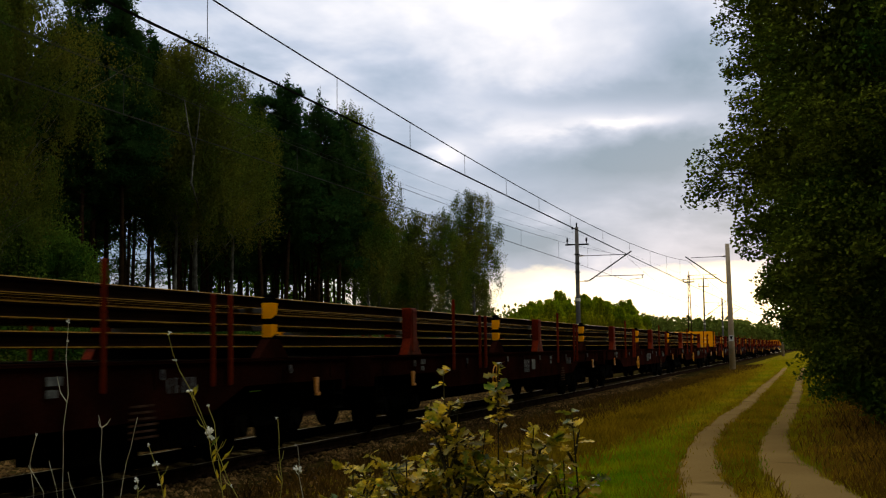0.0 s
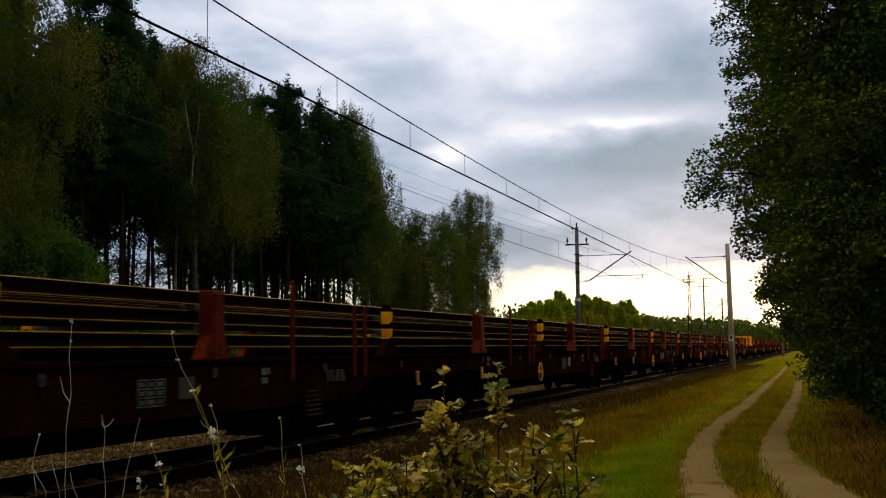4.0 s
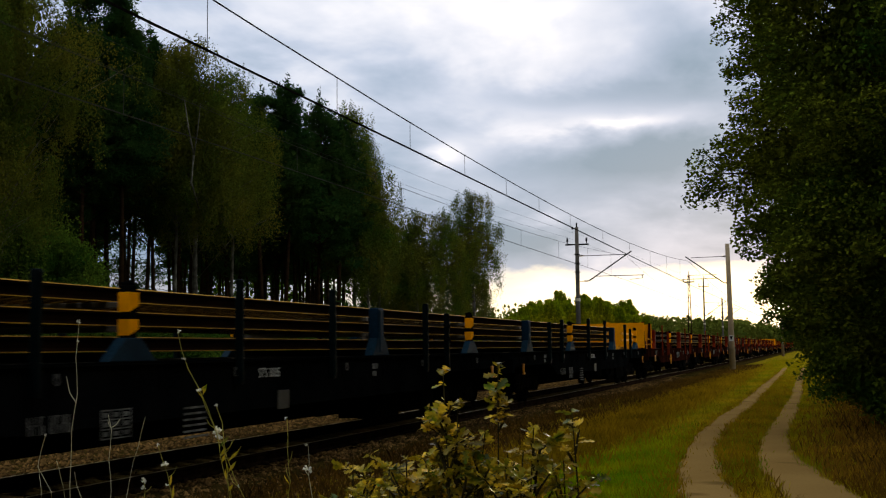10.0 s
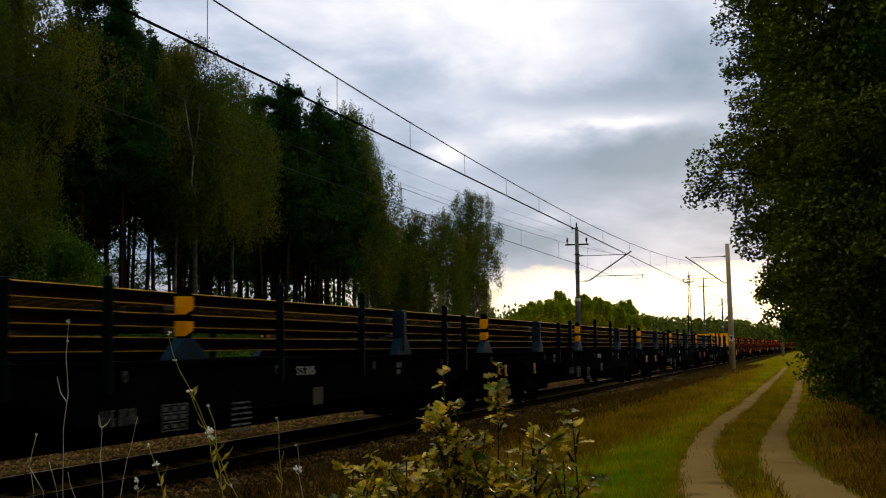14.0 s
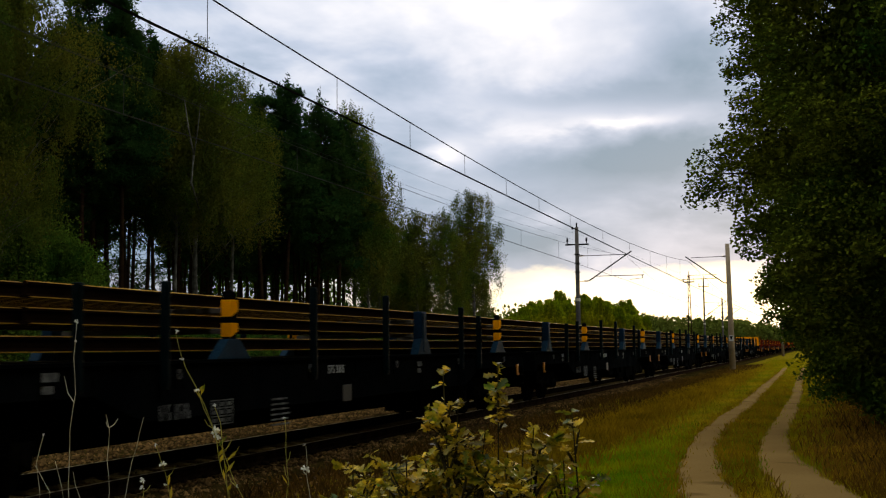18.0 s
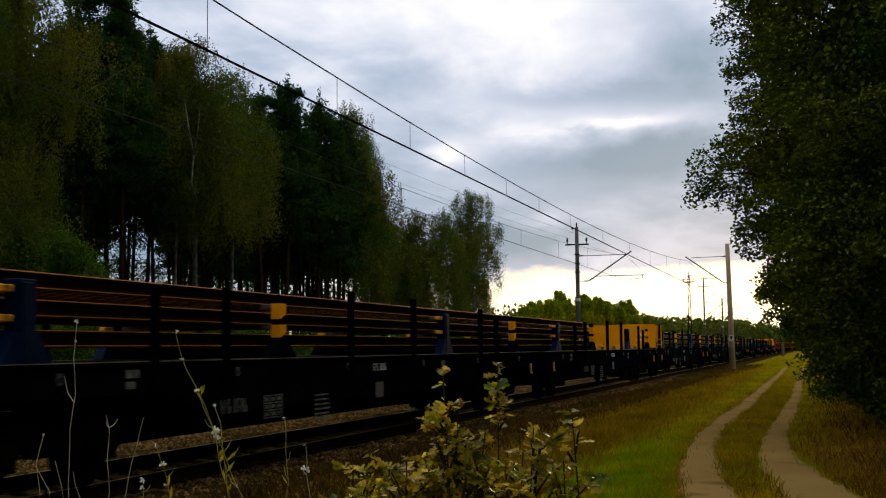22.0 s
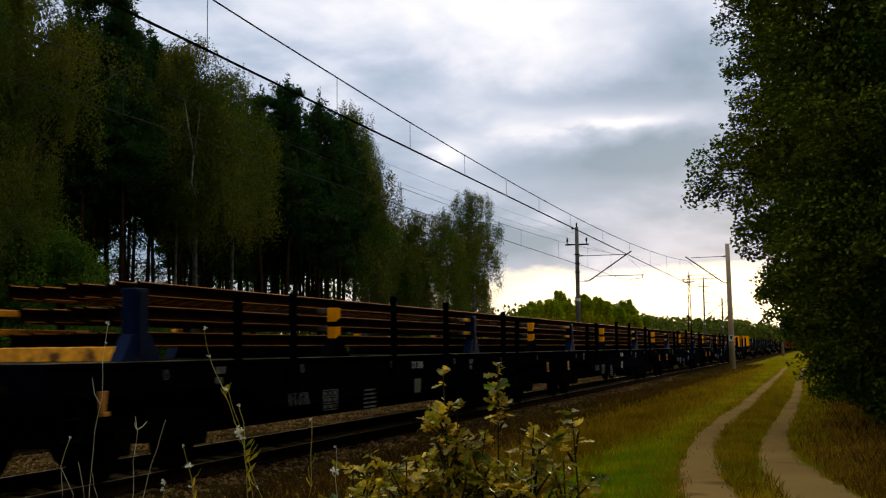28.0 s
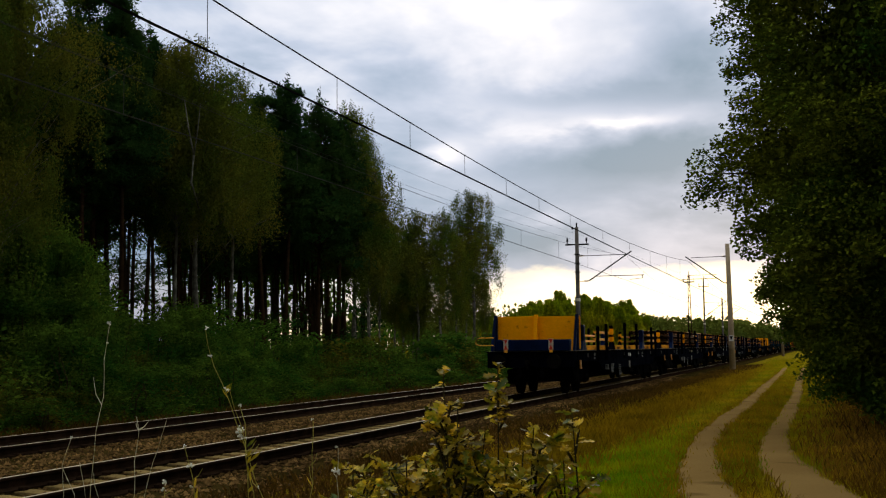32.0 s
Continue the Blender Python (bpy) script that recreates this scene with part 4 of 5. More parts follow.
        b.tube([(u + 0.1, w, 9.3), (u + 0.25, w, 10.2), (u + 0.36, w, 11.2)], [0.03, 0.024, 0.01], 6)
    clouds = []
    boughs = []
    n_bough = 34
    for k in range(n_bough):
        t = start + (1 - start) * (k + rng.random()) / n_bough
        w = 1.1 * spread * (math.sin(math.pi * min(1.0, (t - start) / (1 - start) * 0.80 + 0.18)) ** 0.7)
        a = k * 2.4 + rng.uniform(-0.5, 0.5)
        r = w * rng.uniform(0.45, 1.0)
        boughs.append((r * math.cos(a), r * math.sin(a), height * t))
    for k in range(n_clump):
        x, y, z = boughs[k % n_bough]
        pull = rng.uniform(0.45, 1.05)
        c = np.array([x * pull, y * pull, z - 0.25 * (1 - pull) * height * 0.05]) + rng.normal(size=3) * np.array([0.34, 0.34, 0.42])
        z = min(c[2], height * 1.0)
        c = np.array([lean[0] * z + c[0], lean[1] * z + c[1], z])
        r = math.hypot(c[0], c[1])
        if k % 3 == 0:
            limb(b, rng, (lean[0] * z, lean[1] * z, max(1.0, z - r * 0.9)), tuple(c), 0.02)
        m = int(per * rng.uniform(0.5, 1.3))
        q = in_ball(rng, m) * np.array([0.36, 0.36, 0.42]) * rng.uniform(0.7, 1.3)
        strand = rng.integers(0, 7, m)                   # leaves hang in strands
        q[:, 0] += 0.10 * np.cos(strand * 2.1)
        q[:, 1] += 0.10 * np.sin(strand * 2.1)
        q[:, 2] -= rng.random(m) ** 2 * 1.1
        clouds.append(c + q)
    for k in range(16):     # thin sprigs that stand out at the top
        a, r = rng.uniform(0, 6.28), spread * rng.uniform(0.05, 0.5)
        z = height * (1.03 - 0.12 * r / spread) + rng.uniform(-0.7, 0.25)
        m = 60
        q = in_ball(rng, m) * np.array([0.16, 0.16, 0.55])
        clouds.append(np.array([lean[0] * z + r * math.cos(a), lean[1] * z + r * math.sin(a), z]) + q)
    core = in_ball(rng, 2600) * np.array([spread * 0.5, spread * 0.5, height * (1 - start) * 0.44]) + np.array([lean[0] * height * 0.6, lean[1] * height * 0.6, height * (0.5 + start / 2) * 0.95])
    part("inner_crown", leaf_cloud("inner_crown", core, 0.2, M_BIRCH, rng, 0.8), tree, label="shaded inner foliage")
    part("trunk", b.mesh("trunk", M_BIRCHBARK, smooth=True), tree, label="pale peeling birch trunk and limbs")
    part("crown", leaf_cloud("crown", np.concatenate(clouds), leaf, M_BIRCH, rng, 0.5), tree, label="drooping olive foliage")
    return tree


def pine(seed, height=15.0, spread=2.2, n_clump=120, per=150, leaf=0.165, start=0.52):
    """A pine: bare brown trunk, dark flattened needle clumps near the top."""
    rng = np.random.default_rng(seed)
    tree = thing("pine_tree", "tall dark pine with a bare brown trunk", "tree", group="trees at the wood's edge")
    b = Build()
    pts = [Vector((0.1 * math.sin(z * 0.4 + seed), 0.1 * math.cos(z * 0.37 + seed), z)) for z in np.linspace(-0.4, height * 0.98, 9)]
    b.tube(pts, list(np.linspace(0.125, 0.03, 9)), 7)
    for k in range(9):
        z = height * rng.uniform(0.2, start)
        a = rng.uniform(0, 6.28)
        limb(b, rng, (0, 0, z), (rng.uniform(0.4, 1.0) * math.cos(a), rng.uniform(0.4, 1.0) * math.sin(a), z + 0.1), 0.02)
    clouds = []
    for k in range(n_clump):
        t = start + (1 - start) * rng.random()
        z = height * t
        u = (t - start) / (1 - start)
        w = spread * (1.05 - 0.85 * u) * min(1.0, 0.4 + u * 3)
        a = rng.uniform(0, 2 * math.pi)
        r = w * rng.uniform(0.3, 1.0)
        c = np.array([r * math.cos(a), r * math.sin(a), z + 0.25 * r])
        limb(b, rng, (0, 0, z - 0.2), tuple(c), 0.03)
        m = int(per * rng.uniform(0.6, 1.3))
        clouds.append(c + in_ball(rng, m) * np.array([0.48, 0.48, 0.30]) * rng.uniform(0.7, 1.25))
    top = np.array([0, 0, height])
    clouds.append(top + in_ball(rng, 160) * np.array([0.16, 0.16, 0.9]))
    for k in range(14 if n_clump > 60 else 1):         # upright shoots round the top
        a, r = rng.uniform(0, 6.28), spread * rng.uniform(0.12, 0.62)
        z = height * (1.0 - 0.26 * r / spread) - rng.uniform(0, 0.9)
        clouds.append(np.array([r * math.cos(a), r * math.sin(a), z]) + in_ball(rng, 200) * np.array([0.11, 0.11, 0.95]))
        clouds.append(np.array([r * math.cos(a), r * math.sin(a), z - 0.9]) + in_ball(rng, 130) * np.array([0.4, 0.4, 0.4]))
    core = in_ball(rng, 520 if n_clump > 60 else 200) * np.array([spread * 0.6, spread * 0.6, height * (1 - start) * 0.42]) + np.array([0, 0, height * (0.5 + start / 2) * 0.97])
    part("inner_crown", leaf_cloud("inner_crown", core, 0.5, M_PINE, rng, 0.0, 0.4), tree, label="shaded inner needles")
    part("trunk", b.mesh("trunk", M_BARK, smooth=True), tree, label="bare reddish-brown pine trunk")
    part("crown", leaf_cloud("crown", np.concatenate(clouds), leaf, M_PINE, rng, -0.3, 0.3), tree, label="dark green needles")
    return tree


def shrub(seed, height=3.6, spread=1.7, n_clump=44, per=30, leaf=0.185, material=None, label="dense green roadside shrub", puff=1.0):
    rng = np.random.default_rng(seed)
    tree = thing("shrub", label, "shrub", group="shrubs along the line")
    b = Build()
    clouds = []
    for k in range(n_clump):
        a, u = rng.uniform(0, 6.28), rng.random()
        z = height * (0.08 + 0.84 * u)
        r = spread * math.sqrt(rng.random()) * (1.0 - 0.65 * u ** 2)
        c = np.array([r * math.cos(a), r * math.sin(a), z])
        if k % 6 == 0:
            limb(b, rng, (0.2 * math.cos(a), 0.2 * math.sin(a), -0.3), tuple(c), 0.03)
        clouds.append(c + in_ball(rng, int(per * rng.uniform(0.6, 1.4))) * np.array([0.42, 0.42, 0.5]) * puff * rng.uniform(0.7, 1.3))
    part("stem", b.mesh("stem", M_TWIG), tree, label="thin brown branching stem")
    part("foliage", leaf_cloud("foliage", np.concatenate(clouds), leaf, material or M_BUSH, rng, 0.2), tree)
    return tree


def place(base, spots):
    """The first spot takes the base itself; copies stand on the others: (x, y, scale, width, turn)."""
    for k, (x, y, s, w, turn) in enumerate(spots):
        z = ground_z(x, y) - 0.05
        m = Matrix.Translation((x, y, z)) @ Matrix.Rotation(turn, 4, "Z") @ Matrix.Diagonal((s * w, s * w, s, 1))
        if k == 0:
            base.matrix_basis = m
        else:
            copy_thing(base, m)


def bush_crest(x, y):
    """How high the bushes before the wood stand, seen from the field track."""
    return HEIGHT + y * float(np.interp(-x / y, [0.20, 0.40, 0.433, 0.466, 0.488, 0.511, 0.534, 0.551, 0.568, 0.580, 0.588, 0.622, 0.630, 0.677, 0.714, 0.752], [0.016, 0.016, 0.0201, 0.0256, 0.0361, 0.0391, 0.0499, 0.058, 0.075, 0.072, 0.041, 0.041, 0.118, 0.142, 0.146, 0.14]))


def make_wood():
    rng = random.Random(8)
    birches = [birch(11), birch(12, spread=2.7), birch(13, spread=3.3, n_clump=250), birch(14, 14.0, 3.2, 250, 340, 0.062), birch(15, 14.0, 3.2, 250, 240, 0.075, 0.52, forked=True), birch(16, 14.0, 3.0, 230, 230, 0.078, 0.56)]
    pines = [pine(21), pine(22, spread=1.9), pine(23, spread=2.5, start=0.45)]
    inner = [pine(24, 13.5, 1.6, 22, 45, 0.38, 0.60), pine(25, 12.5, 1.8, 22, 45, 0.38, 0.62)]
    spots = {t: [] for t in birches + pines + inner}
    for tree, x, y, s, w in EDGE:
        spots[(birches[:3] + pines + birches[3:])[tree]].append((x, y, s, w, rng.uniform(0, 6.28) if tree < 7 else 0.0))
    # the stand behind the edge, thin enough to see the sky through
    for k in range(250):
        x, y = -rng.uniform(25.5, 42), rng.uniform(27, 80)
        gap = 0.012 + 0.03 * max(0.0, y - 45) / 35
        if -x / y < 0.36 or 0.593 - gap < -x / y < 0.617 + gap:
            continue
        spots[inner[k % 2]].append((x, y, rng.uniform(0.85, 1.0), rng.uniform(0.85, 1.15), rng.uniform(0, 6.28)))
    for x, y in ((-27.8, 45.0), (-28.3, 46.2), (-28.2, 46.6), (-27.0, 46.0)):      # lone trunks in the opening
        spots[inner[0]].append((x, y, 1.12, 0.8, rng.uniform(0, 6.28)))
    for tree, places in spots.items():
        place(tree, places)
    near = [shrub(31, n_clump=90, per=64, leaf=0.088, puff=0.8), shrub(32, 3.4, 1.5, 80, 64, 0.085, puff=0.8), shrub(33, 4.4, 1.6, 90, 64, 0.09, puff=0.8),
            shrub(37, 3.2, 1.6, 80, 64, 0.085, M_RUSSET, "green shrub with russet-brown autumn leaves", 0.8),
            shrub(39, 6.0, 1.5, 170, 64, 0.088, label="tall leafy young tree among the shrubs", puff=0.8)]
    tall = (3.7, 3.5, 4.4, 3.3, 6.0)
    far = [shrub(34, per=34, leaf=0.15), shrub(35, 3.4, 1.5, per=34, leaf=0.15), shrub(36, 4.4, 1.6, per=34, leaf=0.15), shrub(38, 3.2, 1.6, 44, 34, 0.15, M_RUSSET, "green shrub with russet-brown autumn leaves"),
           shrub(40, 6.0, 1.5, 90, 44, 0.15, label="tall leafy young tree among the shrubs")]
    spots = {t: [] for t in near + far}

    def bush(x, y, height, width, kind):
        """A bush of a kind, no higher than the crest over its whole width."""
        top = min(bush_crest(x + e, y) for e in (-1.1, 0, 1.1)) - ground_z(x, y)
        want = min(height, top * rng.uniform(1.0, 1.2))
        if want > 4.4:
            kind = 4
        size = want / tall[kind]
        spots[(near if y < 46 else far)[kind]].append((x, y, size, width * min(1.6, max(1.0, 0.8 / size)), rng.uniform(0, 6.28)))

    for k in range(150):                  # rows of bushes before the wood, lowest by the line
        y = 17 + 84 * (k + rng.random()) / 150
        row = k % 4
        x = -17.3 - row * 1.45 + rng.uniform(-0.5, 0.5)
        bush(x, y, (2.2, 3.4, 4.6, 5.6)[row] * rng.uniform(0.8, 1.1), rng.uniform(1.1, 1.35), rng.choice((0, 1, 2, 0, 3)))
    for k in range(17):                   # young growth before the first trunks
        bush(-rng.uniform(21.3, 24.5), 28 + 1.0 * k + rng.uniform(-0.4, 0.4), 6.4, rng.uniform(0.7, 0.95), (0, 2, 1)[k % 3])
    for k in range(18):                   # tall young trees at the near end
        y = rng.uniform(28, 34)
        bush(-y * rng.uniform(0.64, 0.78), y, 7.2, rng.uniform(0.6, 0.8), (0, 2)[k % 2])
    for k in range(22):                   # undergrowth inside the stand
        x, y = -rng.uniform(25, 44), rng.uniform(24, 95)
        bush(x, y, rng.uniform(1.6, 3.2), rng.uniform(1.0, 1.3), rng.choice((0, 1, 2)))
    for tree, places in spots.items():
        place(tree, places or [(-30.0, 90.0, 0.8, 1.0, 0.0)])


# wood's edge: kind, x, y, height factor, width factor
EDGE = (
    (6, -20.6, 26.9, 1.02, 0.85),
    (6, -20.5, 25.6, 0.94, 1.05),
    (3, -23.0, 34.9, 0.93, 1.10),
    (4, -22.8, 36.7, 0.96, 1.00),
    (5, -24.0, 40.6, 0.93, 0.90),
    (8, -22.8, 40.6, 0.95, 0.70),
    (7, -22.3, 41.7, 0.98, 1.0),
    (8, -22.5, 44.6, 0.99, 1.05),
    (3, -24.0, 50.4, 0.97, 1.2),
    (4, -23.4, 52.0, 0.99, 1.15),
    (5, -23.4, 55.8, 1.03, 1.2),
    (3, -23.6, 58.6, 0.99, 1.2),
    (1, -23.3, 60.5, 1.05, 0.92),
    (0, -23.5, 63.1, 0.97, 0.72),
    (2, -23.9, 65.8, 0.84, 0.42),
    (1, -24.8, 75.5, 0.74, 1.2),
    (0, -24.4, 78.9, 0.82, 1.25),
    (2, -24.8, 83.9, 0.84, 1.25),
    (1, -24.6, 88.4, 0.93, 1.2),
    (0, -26.6, 93.0, 0.86, 0.95),
    (2, -24.9, 92.0, 0.62, 1.15),
    (1, -28.6, 82.0, 0.74, 1.1),
    (0, -27.6, 80.5, 0.66, 1.0),
    (2, -26.5, 77.5, 0.66, 0.9),
    (1, -27.5, 75.5, 0.72, 0.9),
    (1, -25.6, 77.0, 0.70, 0.9),
    (0, -25.0, 76.0, 0.55, 0.9),
    (6, -23.0, 30.0, 0.94, 0.75),
    (5, -24.0, 34.8, 0.91, 1.00),
    (4, -26.0, 61.2, 0.91, 1.00),
    (3, -25.5, 33.0, 1.05, 1.3),
    (5, -24.5, 29.5, 1.05, 1.2),
    (3, -26.5, 48.5, 0.99, 1.3),
    (5, -27.0, 53.0, 0.99, 1.2),
    (4, -26.0, 42.0, 0.97, 1.3),
    (3, -25.0, 38.5, 0.97, 1.2),
    (5, -26.5, 57.5, 0.98, 1.2),
)
make_wood()


def alder_girth(z):
    """How far the crown of the big alder reaches at a height."""
    return float(np.interp(z, [0.0, 0.15, 0.45, 0.85, 1.15, 1.7, 2.2, 2.75, 3.3, 3.8, 4.5, 5.4, 8.2, 10.5, 12.5, 14.0], [1.5, 1.9, 2.55, 2.95, 3.2, 3.4, 3.75, 4.02, 4.22, 4.36, 4.38, 4.32, 4.25, 3.8, 2.6, 0.4]))


def make_right_tree():
    """Big alders over the field track: layered sprays of single leaves round a dark inside."""
    rng = np.random.default_rng(77)
    for k, (x, y, h, spread, n) in enumerate(((2.9, 24.0, 14.0, 1.0, 1100), (2.7, 33.0, 12.0, 0.72, 300), (2.8, 43.0, 12.0, 0.72, 170), (1.7, 58.0, 11.0, 0.62, 130))):
        tree = thing("alder_tree", "big leafy alder overhanging the sandy track", "tree", pose(x, y, ground_z(x, y)), group="alders beside the field track")
        b = Build()
        b.tube([(0, 0, -0.3), (0.1, 0.05, 3), (-0.05, 0.1, 7), (0, 0, h * 0.95)], [0.24, 0.19, 0.12, 0.03], 10)
        clouds = []

        def girth(z):
            return (alder_girth(z * 14.0 / h) + 0.42) * spread

        def lump(a, z):
            hollow = max(0.0, noise.noise(Vector((math.cos(a) * 3.2, math.sin(a) * 3.2, z * 0.75 + 20 + k))))
            return 0.94 + 0.11 * noise.noise(Vector((math.cos(a) * 2.3, math.sin(a) * 2.3, z * 0.8 + k))) - 0.5 * hollow * abs(math.sin(a)) ** 1.5

        for c in range(n):          # dense clumps just under the outline
            z = h * (0.015 + 0.97 * rng.random() ** 0.9)
            a = rng.uniform(0, 6.28)
            r = girth(z) * lump(a, z) * rng.uniform(0.84, 0.99) - 0.3
            if c % 5 == 0:
                limb(b, rng, (0, 0, max(0.4, z - r * 0.45)), (r * 0.95 * math.cos(a), r * 0.95 * math.sin(a), z), 0.03)
            m = int((330, 80, 60, 50)[k] * rng.uniform(0.5, 1.35))
            q = in_ball(rng, m, 0.2) * np.array([0.52, 0.52, 0.36]) * rng.uniform(0.6, 1.25)
            q[:, 2] = np.maximum(q[:, 2], 0.03 - z)
            clouds.append(np.array([r * math.cos(a), r * math.sin(a), z]) + q)
        for c in range(n // 4):     # leafy sprays, flat and reaching outwards
            z = h * (0.04 + 0.92 * rng.random())
            a = rng.uniform(0, 6.28)
            r = girth(z) * (lump(a, z) + 0.025)
            m = int((420, 60, 40, 30)[k] * rng.uniform(0.5, 1.35))
            back = rng.random(m) * min(1.2, r * 0.6)
            side = rng.normal(size=m) * (0.12 + 0.26 * np.minimum(1.0, back / 0.5))
            lift = rng.normal(size=m) * 0.07 + 0.16 * back - 0.25 * side ** 2
            clouds.append(np.stack([(r - back) * math.cos(a) - side * math.sin(a), (r - back) * math.sin(a) + side * math.cos(a), np.maximum(z + lift, 0.03)], 1))
        m = (90000, 12000, 7000, 5000)[k]
        z = h * rng.uniform(0.02, 0.97, m)
        a = rng.uniform(0, 6.28, m)
        r = np.array([girth(q) * lump(w, q) for w, q in zip(a, z)]) * 0.84 * np.sqrt(rng.uniform(0.5, 1, m))
        part("inner_crown", leaf_cloud("inner_crown", np.stack([r * np.cos(a), r * np.sin(a), z], 1), 0.10 if k == 0 else 0.24, M_ALDER, rng, 0.3, 0.75), tree, label="shaded inner foliage")
        if k == 0:          # a limb that reaches out over the track
            b.tube([(-0.1, 0, 4.0), (-2.5, -0.2, 4.75), (-4.85, -0.4, 4.85)], [0.06, 0.04, 0.01], 6)
            for c in range(44):
                t = rng.random() ** 0.8
                p = np.array([-3.4 - 1.7 * t, -0.3 + rng.normal() * 0.3, 4.68 + rng.normal() * 0.48 * (1.15 - t * 0.8)])
                clouds.append(p + in_ball(rng, 70) * np.array([0.3, 0.4, 0.22]))
        part("trunk", b.mesh("trunk", M_TWIG, smooth=True), tree, label="grey-brown trunk and limbs")
        part("crown", leaf_cloud("crown", np.concatenate(clouds), (0.068, 0.13, 0.17, 0.2)[k], M_ALDER, rng, 0.12, 0.8, 0.45), tree, label="dense dark green leaves")
        if k == 0:          # copies out of view, added to block sky light from the right
            for qx, qy, turn in ((8.4, 17.5, 60), (8.0, 8.5, 140), (9.0, 26.5, 200), (7.6, -0.5, 290), (9.5, 36.0, 330)):
                copy_thing(tree, pose(qx, qy, ground_z(qx, qy), 0, 0, turn))


make_right_tree()


def make_distance():
    """Bright scrub beyond the wood, the far woods round the horizon, an unseen sky-blocking mass."""
    rng = np.random.default_rng(5)
    clump = [shrub(41, 6.5, 2.4, 70, 60, 0.30, M_FARWOOD, "green scrub beyond the wood, sunlight in its leaf colour", 1.1), shrub(42, 6.3, 2.1, 60, 60, 0.30, M_FARWOOD, "green scrub beyond the wood, sunlight in its leaf colour", 1.1)]
    spots = [[], []]
    for k in range(76):
        y = 140 + 60 * rng.random()
        side = rng.uniform(0.135, 0.27)
        x = -y * side
        crest = float(np.interp(side, [0.134, 0.143, 0.15, 0.165, 0.181, 0.193, 0.2045, 0.219, 0.2335, 0.246, 0.254, 0.27], [0.026, 0.033, 0.0385, 0.038, 0.0407, 0.0396, 0.0446, 0.0402, 0.0367, 0.0313, 0.025, 0.022]))
        spots[k % 2].append((x, y, (2.1 + crest * y) / 6.9 * rng.uniform(0.82, 1.06), rng.uniform(0.7, 1.0), rng.uniform(0, 6)))
    for t, s in zip(clump, spots):
        place(t, s)
    # far woods: uneven tree line, many crowns in one mass
    clouds = []
    for k in range(640):
        y = rng.uniform(380, 560)
        x = rng.uniform(-150, 40)
        h = 11.2 - 0.09 * (max(x, -90) + 50) + 2.5 * noise.noise(Vector((x * 0.05, 0, 0))) + rng.uniform(0, 2.5)
        p = in_ball(rng, 90) * np.array([2.8, 2.8, h * 0.5]) + np.array([x, y, h * 0.5])
        clouds.append(p)
    thing("far_woods", "distant dark green tree line on the horizon", "woods", me=leaf_cloud("far_woods", np.concatenate(clouds), 1.5, M_FARPINE, rng), kind="stuff")
    clouds = []
    for k in range(500):
        a = rng.uniform(0, 6.28)
        r = rng.uniform(300, 420)
        x, y = r * math.cos(a), r * math.sin(a)
        if y > 250:
            continue
        clouds.append(in_ball(rng, 40) * np.array([6, 6, 7]) + np.array([x, y, 6.5]))
    # foliage out of view on the right, added to block low sky light
    for k in range(620):
        x, y = rng.uniform(6.5, 22), rng.uniform(-70, 24)
        clouds.append(in_ball(rng, 36) * np.array([2.2, 2.2, 8.0]) + np.array([x + max(0, (y - 8) * 0.3), y, 8.0]))
    # deeper parts of the wood: thin foliage behind the trunks
    deep = []
    for k in range(260):
        u = rng.random()
        x, y = -36 - 44 * u + rng.normal() * 1.5, 106 - 52 * u + rng.normal() * 4
        if 0.57 < -x / y < 0.635:
            continue
        deep.append(in_ball(rng, 60) * np.array([2.0, 2.0, 2.2]) + np.array([x, y, 1.0 + 9.5 * rng.random() ** 1.5]))
    twigs = []
    for k in range(190):                  # needles and dead twigs between the trunks
        y = rng.uniform(50, 80)
        side = rng.uniform(0.57, 0.64) if k % 5 < 2 else rng.uniform(0.37, 0.56)
        twigs.append(in_ball(rng, 110) * np.array([1.0, 1.0, 0.4]) + np.array([-y * side, y, 1.2 + 8.0 * rng.random() ** 1.3]))
    thing("inner_twigs", "thin needles and dead twigs between the trunks", "twigs", me=leaf_cloud("inner_twigs", np.concatenate(twigs), 0.2, M_PINE, rng, 0.0, 0.35), kind="stuff")
    thing("wood_depth", "dim foliage deep inside the wood", "woods", me=leaf_cloud("wood_depth", np.concatenate(deep), 0.5, M_BUSH, rng), kind="stuff")
    thing("woods_around", "dark woods round the horizon and an unseen mass blocking low sky", "woods", me=leaf_cloud("woods_around", np.concatenate(clouds), 4.0, M_FARPINE, rng), kind="stuff")


make_distance()


# ---- overhead line ----
def concrete_mast(x, y, height, lean=0.0, arm_side=1, reach=3.0, crossarm=True, material=None, girth=1.0, arms=(0.36, 8.2, 6.3, 3.35)):
    mast = thing("catenary_mast", "grey concrete catenary mast beside the track", "catenary mast", pose(x, y, ground_z(x, y) if x > -7 or x < -15.2 else -0.45, 0, lean, 0), group="catenary masts")
    h = height + 0.5
    part("pole", Build().bar((0, 0, -0.3), (0, 0, h), 0.23 * girth, 0.15 * girth, 12).mesh("pole", material or M_CONCRETE, smooth=True), mast, label="tapered concrete pole")
    part("number_plate", Build().box(-0.16, 0.16, -0.235, -0.215, 2.1, 2.5).mesh("number_plate", M_WHITE, 0.004), mast, label="small white plate")
